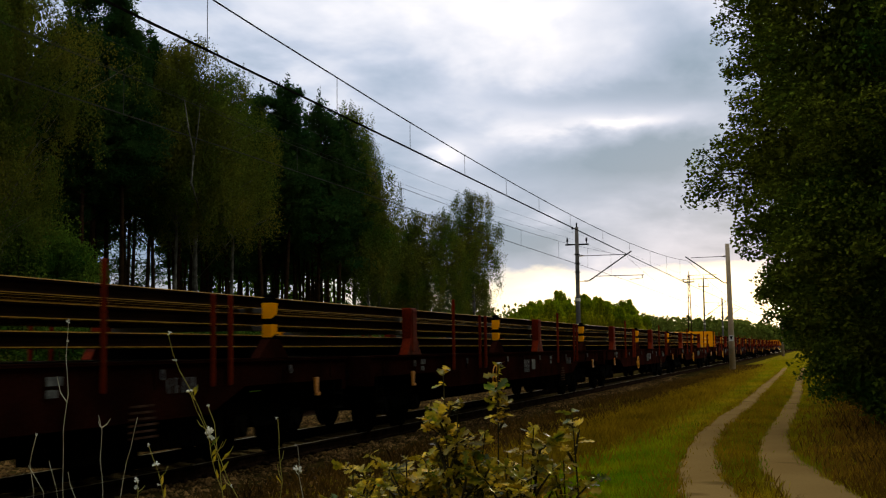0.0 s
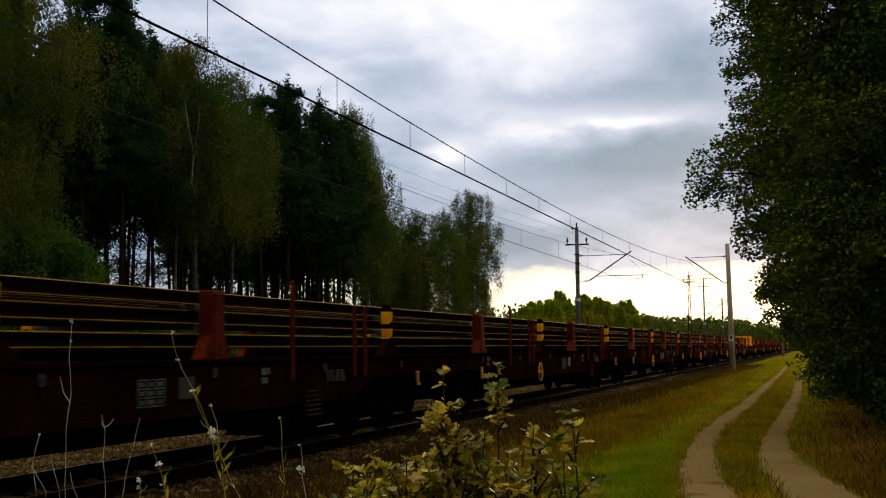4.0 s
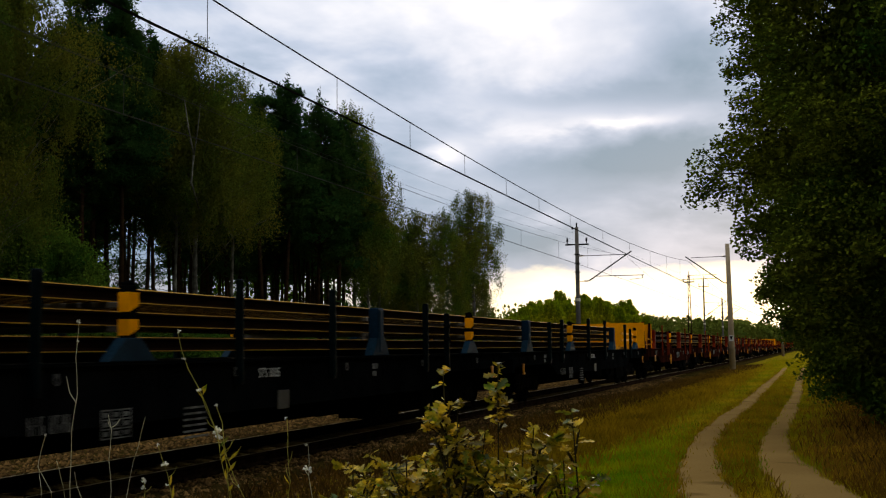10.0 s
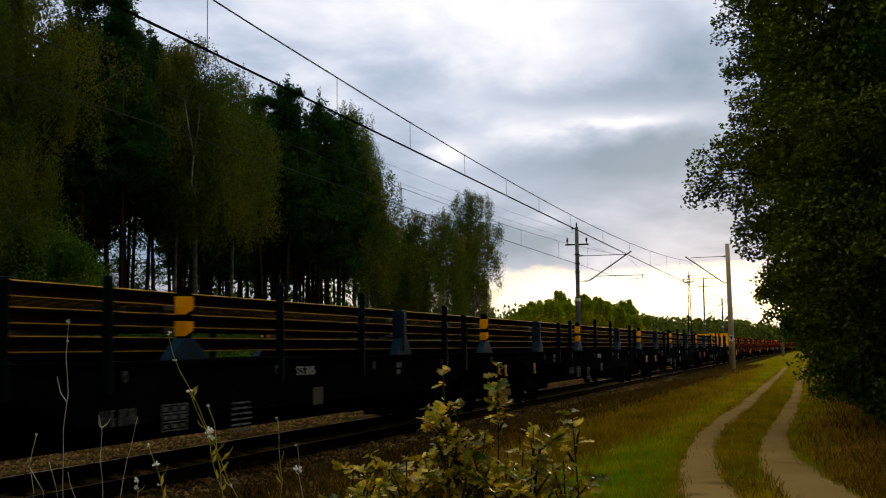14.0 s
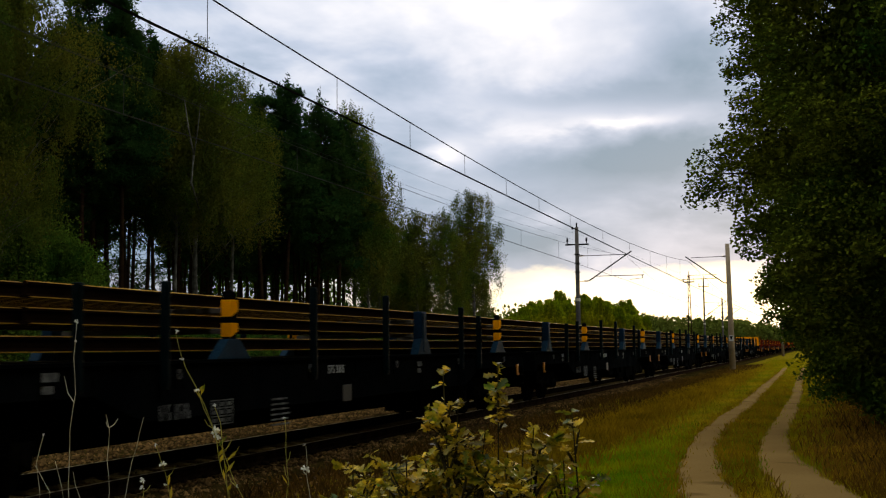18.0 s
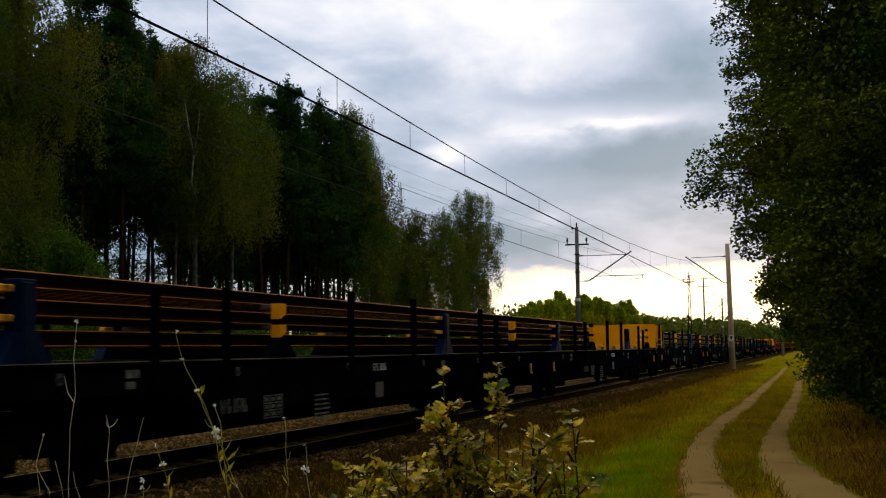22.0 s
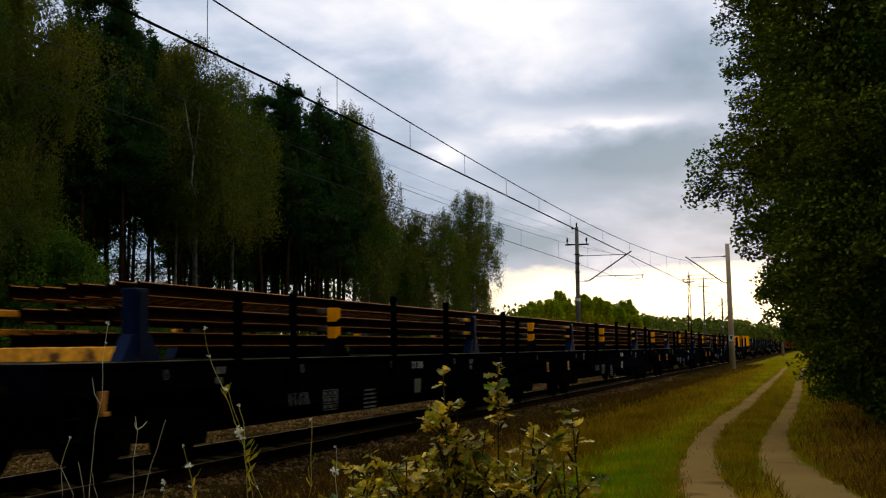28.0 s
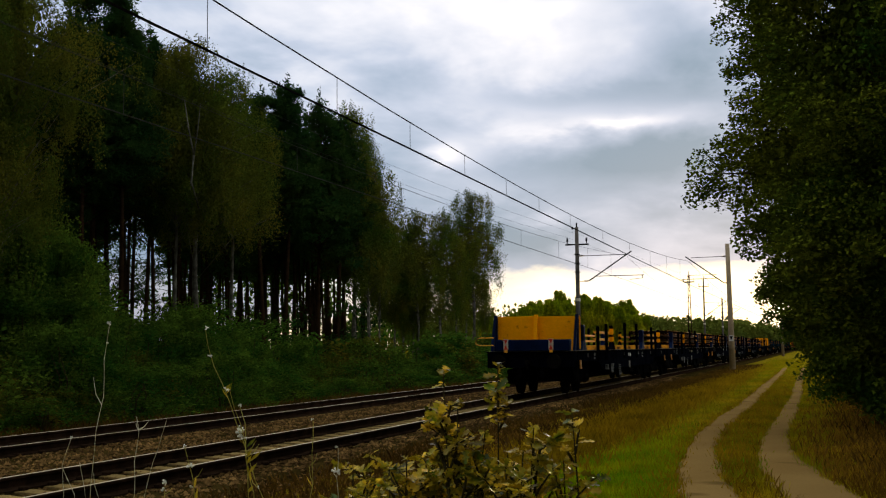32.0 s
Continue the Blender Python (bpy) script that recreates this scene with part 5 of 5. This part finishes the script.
    if material:
        part("white_band", Build().bar((0, 0, 5.0), (0, 0, 5.2), 0.178, 0.177, 12).mesh("white_band", M_BOARD), mast, label="white painted band")
    else:
        part("black_triangle", Build().prism([(-0.13, 2.46), (0.13, 2.46), (0.0, 2.16)], "y", -0.244, -0.237).mesh("black_triangle", M_BLACK), mast, label="black triangle on the plate")
    s = arm_side
    inner, tie, low, out = arms
    slope = (8.28 - low) / (reach - inner)
    brace = Build().bar((s * inner, 0, low), (s * (reach + 0.1), 0, 8.3), 0.045, n=7)
    part("cantilever", brace.mesh("cantilever", M_GALV), mast, label="raking cantilever tube")
    part("tie_rod", Build().bar((s * 0.12, 0, tie), (s * (reach - 0.3), 0, tie), 0.026, n=6).mesh("tie_rod", M_GALV), mast)
    steady_z = low + slope * 0.38 + 0.05
    part("steady_arm", Build().bar((s * (inner + 0.38), 0, steady_z), (s * out, 0, steady_z), 0.028, n=6).bar((s * (out - 0.12), 0, steady_z), (s * (out - 0.12), 0, steady_z - 0.22), 0.025, n=6).bar((s * (out - 0.12), 0, steady_z - 0.2), (s * (out - 0.95), 0, steady_z - 0.28), 0.02, n=6).mesh("steady_arm", M_GALV), mast)
    ins = Build()
    ins.bar((s * 0.1, 0, low - 0.02), (s * inner, 0, low), 0.02, n=6)
    for k in range(5):
        ins.bar((s * (0.16 + k * 0.06), 0, tie), (s * (0.19 + k * 0.06), 0, tie), 0.07, n=10)
        ins.bar((s * (inner - 0.32 + k * 0.06), 0, low), (s * (inner - 0.29 + k * 0.06), 0, low), 0.06, n=10)
    part("insulator", ins.mesh("insulator", M_CERAMIC), mast, label="brown ribbed insulators")
    if crossarm:
        b = Build().box(-0.80, 0.80, -0.05, 0.05, h - 1.24, h - 1.14)
        for k in (-0.66, 0.66):
            b.bar((k, 0, h - 1.145), (k, 0, h - 0.98), 0.03, n=7)
            part("line_insulator", Build().bar((k, 0, h - 0.99), (k, 0, h - 0.74), 0.075, 0.05, 10).mesh("line_insulator", M_WIRE), mast, label="dark bell-shaped line insulator")
        part("spike", Build().bar((0, 0, h), (0, 0, h + 0.3), 0.05, n=7).bar((-0.30, 0, h - 0.1), (0, 0, h - 0.1), 0.03, n=6).bar((-0.3, 0, h - 0.16), (-0.3, 0, h + 0.02), 0.06, n=8).mesh("spike", M_WIRE), mast, label="dark earth wire holder")
        for k in (1.9, 2.5, 3.1):
            part("clamp", Build().box(-0.17, 0.17, -0.17, 0.17, h - k, h - k + 0.06).mesh("clamp", M_WIRE), mast)
        part("crossarm", b.mesh("crossarm", M_WIRE, 0.005), mast, label="dark steel crossarm with line insulators")
    return mast


def lattice_mast(x, y, height):
    mast = thing("lattice_mast", "slender rusty lattice catenary mast", "catenary mast", pose(x, y, -0.45), group="catenary masts")
    b = Build()
    for sx in (-1, 1):
        for sy in (-1, 1):
            b.bar((sx * 0.28, sy * 0.28, -0.3), (sx * 0.08, sy * 0.08, height), 0.05, n=5)
    part("leg_frame", b.mesh("leg_frame", M_RAILSIDE), mast)
    d = Build()
    n = 14
    for i in range(n):
        z0, z1 = height * i / n, height * (i + 1) / n
        w0, w1 = 0.28 - 0.2 * i / n, 0.28 - 0.2 * (i + 1) / n
        q = 1 if i % 2 else -1
        for s in (-1, 1):
            d.bar((q * w0, s * w0, z0), (-q * w1, s * w1, z1), 0.018, n=4)
            d.bar((s * w0, q * w0, z0), (s * w1, -q * w1, z1), 0.018, n=4)
    part("lacing", d.mesh("lacing", M_RAILSIDE), mast)
    part("crossarm", Build().box(-0.7, 0.7, -0.04, 0.04, height - 0.95, height - 0.85).bar((-0.65, 0, height - 0.85), (-0.65, 0, height - 0.5), 0.05).bar((0.65, 0, height - 0.85), (0.65, 0, height - 0.5), 0.05).bar((0, 0, height - 0.1), (0, 0, height + 0.45), 0.04).bar((0.1, 0, height - 0.1), (3.5, 0, height - 0.05), 0.03).mesh("crossarm", M_GALV), mast)


concrete_mast(-15.5, 82.0, 9.55, 0, 1, 3.6, True, M_DARKCONCRETE, 0.8, (0.78, 8.08, 6.36, 4.5))
concrete_mast(-5.93, 90.0, 8.6, -0.8, -1, 2.9, False)
lattice_mast(-15.55, 158.0, 11.0)
concrete_mast(-15.72, 181.0, 11.2, 0, 1, 3.0, True, M_DARKCONCRETE, 0.7)
concrete_mast(-15.55, 214.0, 9.5, 0, 1, 3.0, True, M_DARKCONCRETE, 0.8)
concrete_mast(-5.4, 200.0, 9.0, 0, -1, 2.9, False)


def wire(name, label, pts, r, group, material=None):
    b = Build()
    b.tube([Vector(p) for p in pts], [r] * len(pts), 5)
    return thing(name, label, "overhead wire", me=b.mesh(name, material or M_WIRE), group=group)


def span(x, y0, y1, z_contact, z_support, sag, stag0, stag1, drops, thick=0.013, material=None):
    """Messenger wire, twin contact wires and droppers between two supports."""
    def messenger(y):
        u = (y - y0) / (y1 - y0)
        return z_support - 4 * sag * u * (1 - u)

    def offset(y):
        return x + stag0 + (stag1 - stag0) * (y - y0) / (y1 - y0)

    ys = np.linspace(y0, y1, 17)
    wire("messenger_wire", "dark messenger wire hung between the masts", [(offset(y), y, messenger(y)) for y in ys], thick, "overhead wires", material)
    for dx in (-0.02, 0.02):
        wire("contact_wire", "dark copper contact wire over the track", [(offset(y) + dx, y, z_contact) for y in (y0, y1)], thick * 0.85, "overhead wires", material)
    for y in drops:
        wire("dropper", "thin dropper between messenger and contact wire", [(offset(y), y, messenger(y)), (offset(y), y, z_contact)], 0.006, "droppers", material)


span(NEAR_X, -6.0, 90.0, 5.95, 7.65, 1.25, 0.2, -0.2, (5, 10.5, 16.1, 21.3, 25.7, 30.2, 34.7, 39.2, 44.6, 52, 60, 68, 76, 84))
span(NEAR_X, 90.0, 200.0, 5.95, 7.65, 1.25, -0.2, 0.2, (98, 110, 122, 134, 146, 158, 170))
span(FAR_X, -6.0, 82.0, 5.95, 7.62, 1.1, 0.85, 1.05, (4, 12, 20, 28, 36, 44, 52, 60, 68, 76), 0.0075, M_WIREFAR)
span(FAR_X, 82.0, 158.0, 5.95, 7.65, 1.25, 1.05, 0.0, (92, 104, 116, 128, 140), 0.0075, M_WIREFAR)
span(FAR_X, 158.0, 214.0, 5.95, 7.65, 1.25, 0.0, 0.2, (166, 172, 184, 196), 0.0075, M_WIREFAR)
for dx, z in ((-0.66, 8.95), (0.66, 8.95)):
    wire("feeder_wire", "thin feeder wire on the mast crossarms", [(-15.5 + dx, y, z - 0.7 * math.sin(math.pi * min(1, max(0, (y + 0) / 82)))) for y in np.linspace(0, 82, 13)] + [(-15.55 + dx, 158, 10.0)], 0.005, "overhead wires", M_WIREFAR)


# ---- grass and weeds ----
def blades(name, label, region, n, height, width, material, seed, kind="stuff"):
    rng = np.random.default_rng(seed)
    x, y = region(rng, n)
    n = len(x)
    z = np.array([ground_z(a, b) for a, b in zip(x, y)]) - 0.01
    h = height * rng.uniform(0.45, 1.25, n)
    a = rng.uniform(0, 2 * math.pi, n)
    lean = rng.uniform(0.1, 0.55, n) * h
    b = rng.uniform(0, 2 * math.pi, n)
    w = width * rng.uniform(0.6, 1.3, n) / 2
    base = np.stack([x, y, z], 1)
    side = np.stack([np.cos(a) * w, np.sin(a) * w, 0 * w], 1)
    tilt = np.stack([np.cos(b) * lean, np.sin(b) * lean, 0 * w], 1)
    up = np.stack([0 * h, 0 * h, h], 1)
    v = np.stack([base - side, base + side, base + side * 0.6 + tilt * 0.35 + up * 0.6, base + tilt + up], 1).reshape(-1, 3)
    k = np.arange(n)[:, None] * 4
    f = np.concatenate([k + np.array([[0, 1, 2]]), k + np.array([[0, 2, 3]])]).reshape(-1, 3)
    thing(name, label, "grass", me=sheet_mesh(name, v, f, material), kind=kind)


def off_ruts(x, y):
    """Grass stops at an uneven line along each rut."""
    ok = np.ones(len(x), bool)
    for line in (RUT_L, RUT_R):
        ys = [p[0] for p in line]
        half = np.interp(y, ys, [p[2] for p in line]) * 0.43
        rag = np.array([noise.noise(Vector((a * 3.0, b * 2.2, 1.0))) for a, b in zip(x, y)])
        ok &= abs(x - np.interp(y, ys, [p[1] for p in line])) > half * (1.0 + 0.55 * rag)
    return ok


def verge(x0, x1, y0, y1, power=1.8):
    def pick(rng, n):
        y = y0 + (y1 - y0) * rng.random(n) ** power
        x = rng.uniform(x0, x1, n)
        ok = off_ruts(x, y)
        return x[ok], y[ok]
    return pick


blades("grass", "short green and yellowing grass along the bank", verge(-5.2, -0.2, 4, 150, 2.0), 130000, 0.09, 0.011, M_GRASS, 1)
blades("grass_right", "taller grass beside the sandy track", verge(-0.6, 4.5, 6, 80), 42000, 0.13, 0.010, M_GRASS, 2)
blades("dry_weeds", "brown dry weeds along the ballast edge", verge(-7.3, -4.4, 4, 110), 36000, 0.2, 0.014, M_BROWNWEED, 3)
blades("far_weeds", "dry weeds and grass beyond the far track", verge(-18.5, -15.2, 8, 100), 26000, 0.34, 0.02, M_BROWNWEED, 6)


def patch(cx, cy, wx, wy):
    """A patch that thins out towards its rim."""
    def pick(rng, n):
        x, y = cx + rng.normal(size=n) * wx, cy + abs(rng.normal(size=n)) * wy
        ok = off_ruts(x, y) & (x > -5.2)
        return x[ok], y[ok]
    return pick


blades("straw_tufts", "yellowing grass between the wheel ruts", patch(-1.2, 9, 0.5, 26), 14000, 0.12, 0.013, M_STRAW, 10)
blades("straw_grass", "tall straw-yellow grass along the edge of the ballast", patch(-4.2, 10, 0.5, 30), 26000, 0.22, 0.014, M_STRAW, 9)
blades("lush_grass", "fresh green grass beside the sandy track", patch(-2.55, 8, 0.6, 6), 34000, 0.10, 0.014, M_LUSH, 8)
blades("dry_grass", "orange-brown dry grass beside the sandy track", patch(1.3, 9, 0.75, 13), 42000, 0.16, 0.012, M_DRYGRASS, 7)


def fringe(line):
    """Thin grass along both edges of a rut, thinner towards the sand."""
    def pick(rng, n):
        y = 9 + 70 * rng.random(n) ** 1.9
        ys = [p[0] for p in line]
        half = np.interp(y, ys, [p[2] for p in line]) * 0.42
        x = np.interp(y, ys, [p[1] for p in line]) + rng.choice([-1.0, 1.0], n) * (half + rng.normal(size=n) * 0.09 + 0.06)
        return x, y
    return pick


blades("rut_fringe_grass", "short yellowing grass along the wheel ruts", fringe(RUT_L), 9000, 0.09, 0.010, M_STRAW, 11)
blades("rut_fringe_grass", "short green grass along the wheel ruts", fringe(RUT_R), 8000, 0.09, 0.010, M_GRASS, 12)
blades("brown_undergrowth", "dark brown weeds under the alders", patch(1.7, 15, 0.7, 12), 9000, 0.22, 0.014, M_BROWNWEED, 13)


def make_litter():
    """Dead leaves and bits of stem on the bank by the ballast."""
    rng = np.random.default_rng(15)
    n = 15000
    x, y = rng.uniform(-7.0, -3.6, n), 5 + 22 * rng.random(n) ** 1.6
    z = np.array([ground_z(p, q) for p, q in zip(x, y)]) + rng.uniform(0.0, 0.10, n)
    thing("leaf_litter", "brown dead leaves on the bank beside the ballast", "leaf litter", me=leaf_cloud("leaf_litter", np.stack([x, y, z], 1), 0.06, M_LITTER, rng), kind="stuff")


make_litter()


# ---- young oak and tall weeds in the foreground ----
def oak_leaf_mesh():
    """One lobed oak leaf, 1 m long, along +Y."""
    outline = [(0.02, 0.0), (0.05, 0.14), (0.19, 0.26), (0.09, 0.37), (0.30, 0.54), (0.13, 0.64), (0.29, 0.82), (0.10, 0.94), (0.0, 1.0)]
    v, f = [], []
    for x, y in outline:
        z = -0.10 * y * y
        v += [(-x, y, z + 0.12 * x), (0, y, z), (x, y, z + 0.12 * x)]
    for i in range(len(outline) - 1):
        k = i * 3
        f += [(k, k + 1, k + 4, k + 3), (k + 1, k + 2, k + 5, k + 4)]
    return np.array(v), np.array(f)


def oak_sapling(x, y, height, n_leaf, seed, spread, low, size=0.051):
    rng = np.random.default_rng(seed)
    z0 = ground_z(x, y)
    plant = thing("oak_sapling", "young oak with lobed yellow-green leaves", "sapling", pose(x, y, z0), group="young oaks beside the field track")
    tips = []
    for k in range(max(3, n_leaf // 22)):
        a = rng.uniform(0, 6.28)
        u = 1.0 if k == 0 else rng.uniform(low, 0.97)
        r = spread * (0.08 if k == 0 else rng.uniform(0.3, 1.0))
        tip = Vector((r * math.cos(a), r * math.sin(a), height * u))
        root = Vector((0, 0, -0.05)) if k == 0 else Vector((0, 0, height * max(low * 0.9, u - spread * rng.uniform(0.5, 1.2))))
        mid = root.lerp(tip, 0.5) + Vector((rng.normal() * 0.03, rng.normal() * 0.03, 0.04))
        twig = Build().tube([root, mid, tip], [0.010 if k == 0 else 0.006, 0.006, 0.003], 6)
        part("stem" if k == 0 else "twig", twig.mesh("twig", M_TWIG), plant, label="thin woody stem" if k == 0 else "")
        tips.append((root, mid, tip))
    lv, lf = oak_leaf_mesh()
    V, F = [], []
    for k in range(n_leaf):
        root, mid, tip = tips[k % len(tips)]
        t = rng.uniform(max(0.0, low - 0.1), 1.0) ** 0.6 if k % len(tips) == 0 else rng.random() ** 0.5
        p = (root.lerp(mid, t * 2) if t < 0.5 else mid.lerp(tip, t * 2 - 1)) if k >= len(tips) * 5 else tip
        d = Vector((rng.normal(), rng.normal(), rng.normal() * 0.5 + 0.15)).normalized()
        q = d.to_track_quat("Y", "Z") @ Euler((0, rng.uniform(-0.9, 0.9), 0)).to_quaternion()
        m = np.array(q.to_matrix()) * size * (0.45 + 1.2 * rng.random() ** 2)
        F.append(lf + len(V) * len(lv))
        V.append(lv @ m.T + np.array(p))
    part("leaves", sheet_mesh("leaves", np.concatenate(V), np.concatenate(F), M_OAK), plant, label="lobed yellow-green leaves")
    return plant


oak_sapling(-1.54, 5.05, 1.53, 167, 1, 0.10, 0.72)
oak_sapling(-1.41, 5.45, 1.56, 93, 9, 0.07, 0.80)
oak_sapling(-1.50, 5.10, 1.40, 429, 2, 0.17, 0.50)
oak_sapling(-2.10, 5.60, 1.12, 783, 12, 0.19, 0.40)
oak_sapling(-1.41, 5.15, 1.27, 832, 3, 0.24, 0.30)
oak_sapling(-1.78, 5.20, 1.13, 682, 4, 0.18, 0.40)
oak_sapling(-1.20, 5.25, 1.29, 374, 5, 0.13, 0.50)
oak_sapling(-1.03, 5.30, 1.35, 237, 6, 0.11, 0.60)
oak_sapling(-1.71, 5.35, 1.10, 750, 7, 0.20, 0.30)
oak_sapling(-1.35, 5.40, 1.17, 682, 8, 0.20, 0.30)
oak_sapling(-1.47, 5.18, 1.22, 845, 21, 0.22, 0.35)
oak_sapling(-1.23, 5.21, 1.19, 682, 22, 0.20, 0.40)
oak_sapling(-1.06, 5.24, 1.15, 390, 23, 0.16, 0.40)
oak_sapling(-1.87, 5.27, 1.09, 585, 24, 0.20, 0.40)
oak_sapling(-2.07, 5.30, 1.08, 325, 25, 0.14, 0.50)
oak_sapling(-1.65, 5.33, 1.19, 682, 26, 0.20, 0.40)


def weed(x, height, lean, bow, fork, flowers, fresh, seed):
    """A stalk that stands upright up to a metre, then leans and bows; flower heads sit along its upper end."""
    rng = random.Random(seed)
    y = 3.7 + rng.uniform(-0.03, 0.03)
    z0 = ground_z(x, y)
    what = "olive weed stalk with small white flowers" if fresh else ("thin dry weed stalk with small white flowers" if flowers else "thin pale dry weed stalk")
    plant = thing("weed_stalk", what, "weed", pose(x, y, z0), group="dry weeds beside the field track")
    knee = 1.0 - z0

    def along(t):
        z = (height - z0) * t
        u = max(0.0, (z - knee) / (height - z0 - knee))
        sway = 0.006 * math.sin(t * 31 + seed * 2.7) + 0.004 * math.sin(t * 53 + seed)
        return Vector((lean * u + bow * math.sin(math.pi * u) + sway * t, 0.02 * math.sin(t * 6 + seed), z))

    material = M_GREENSTEM if fresh else M_STEM
    thick = 0.0026 if fresh else 0.0021
    b = Build().tube([along(i / 28) for i in range(29)], [thick - 0.55 * thick * i / 28 for i in range(29)], 5)
    part("stalk", b.mesh("stalk", material), plant, label="olive green stalk" if fresh else "pale dry stalk")
    ends = []
    for t0, dx, dz in fork:
        s = along(t0)
        e = s + Vector((dx, rng.uniform(-0.02, 0.02), dz))
        m = s.lerp(e, 0.5) + Vector((dx * 0.12, 0, -dz * 0.12))
        part("twig", Build().tube([s, m, e], [0.0016, 0.0013, 0.0009], 5).mesh("twig", material), plant, label="thin side branch")
        ends.append(e)
    if fresh:
        for k in range(7):
            s = along(rng.uniform(0.62, 0.9))
            d = Vector((rng.uniform(-1, 1), rng.uniform(-0.5, 0.5), 0.9)).normalized() * rng.uniform(0.025, 0.055)
            leaf = Build()
            leaf.v += [tuple(s), tuple(s + d * 0.5 + Vector((0.005, 0, -0.003))), tuple(s + d), tuple(s + d * 0.5 - Vector((0.005, 0, -0.003)))]
            leaf.f.append((0, 1, 2, 3))
            part("leaf", leaf.mesh("leaf", M_OAK), plant, label="narrow yellow-green leaf")
    for t0, size in flowers:
        c = (along(t0) if t0 <= 1 else ends[0]) + Vector((rng.uniform(-0.008, 0.008), -0.003, 0.003))
        f = Build()
        for i in range(rng.randint(7, 11)):          # loose petals, each on its own side
            d = Vector((rng.uniform(-1, 1), rng.uniform(-0.6, 0.3), rng.uniform(-0.6, 1))).normalized()
            r = 1.35 * size * rng.uniform(0.5, 1.2)
            f.bar(c + d * 0.001, c + d * r, size * 0.1, size * rng.uniform(0.24, 0.45), 4)
        part("flower_head", f.mesh("flower_head", M_PETAL), plant, label="small white flower head")
    return plant


# stalks: x, height, lean, bow, side branches, flower heads, still green
STALKS = (
    (-2.517, 1.591, 0.011, 0.007, ((0.84, -0.05, 0.09),), ((1, 0.006), (0.96, 0.004)), False),
    (-2.335, 1.271, -0.035, 0.007, ((0.97, 0.025, 0.03), (0.97, -0.02, 0.02)), (), False),
    (-2.306, 1.262, 0.067, -0.014, (), (), False),
    (-2.114, 1.169, -0.062, 0.005, ((0.92, 0.03, 0.04),), ((0.95, 0.009), (1, 0.005), (0.9, 0.005)), True),
    (-1.894, 1.348, -0.110, 0.005, ((0.86, 0.05, 0.05), (0.92, -0.03, 0.03)), ((1, 0.006), (0.9, 0.005)), True),
    (-1.851, 1.544, -0.255, 0.000, ((0.75, 0.04, 0.05), (0.7, -0.04, 0.04)), ((1, 0.007), (0.945, 0.006), (0.885, 0.005), (0.8, 0.014), (0.81, 0.01), (0.7, 0.005)), True),
    (-1.605, 1.174, -0.031, -0.009, ((0.93, -0.02, 0.02),), ((0.94, 0.011), (1, 0.004)), False),
    (-1.685, 1.261, -0.012, 0.005, ((0.9, 0.02, 0.04), (0.86, -0.02, 0.05)), ((1, 0.004),), True),
    (-2.226, 1.049, 0.004, 0.000, ((0.97, 0.015, 0.02),), ((1, 0.008), (0.98, 0.007)), True),
    (-2.603, 1.093, -0.046, 0.004, (), (), False),
    (-2.463, 1.075, -0.033, -0.004, (), (), False),
    (-2.526, 1.114, -0.025, 0.005, (), (), False),
    (-2.617, 1.201, 0.003, -0.005, (), ((1, 0.004),), False),
    (-1.878, 1.301, -0.070, 0.007, ((0.9, 0.03, 0.04),), ((1, 0.005),), True),
)
WEEDS = [weed(*row, k) for k, row in enumerate(STALKS)]


def motions():
    """The train runs away along the track at an even pace; the weeds nod in the wind."""
    for ob, x, y, z in MOVING:
        walk(ob, [(t, pose(x, y + SPEED * t + lag, z)) for t, lag in PACE])
    for k, ob in enumerate(WEEDS):
        x, y, z = ob.location
        far = 1.0 + 0.15 * math.sin(k * 2.3)
        rows = [(t, pose(x, y, z, 0, lean * far, 0)) for t, lean in WIND]
        walk(ob, rows)


# seconds and how far the train runs ahead of or behind its even pace, in metres
PACE = ((0, 0), (1 / FPS, 0), (4, 0.1), (8, 0), (12, -0.05), (16, 0), (20, 0), (22, -0.05), (23, -0.5), (23.7, -0.85), (25, -0.65), (28, -0.4), (29, 0.2), (30, 0.2), (31, 0.08), (32 - 1 / FPS, 0.0), (32, 0.0))
# seconds and lean of the weeds, in degrees
WIND = ((0, 0), (1, 0.6), (2, 1.2), (3, 0.45), (6, 0.45), (8, -0.25), (10, 1.4), (12, 0), (14, 0), (17, -0.25), (18, 1.1), (19, 1.4), (20, 0.7), (21, 0.3), (22, 1.1), (24, 0.7), (25, 1.1), (26.5, 2.6), (28, 5.2), (28.5, 6.4), (29, 8.4), (29.6, 14.0), (30, 15.8), (30.5, 11.0), (31, 7.6), (32, 5.4))
motions()
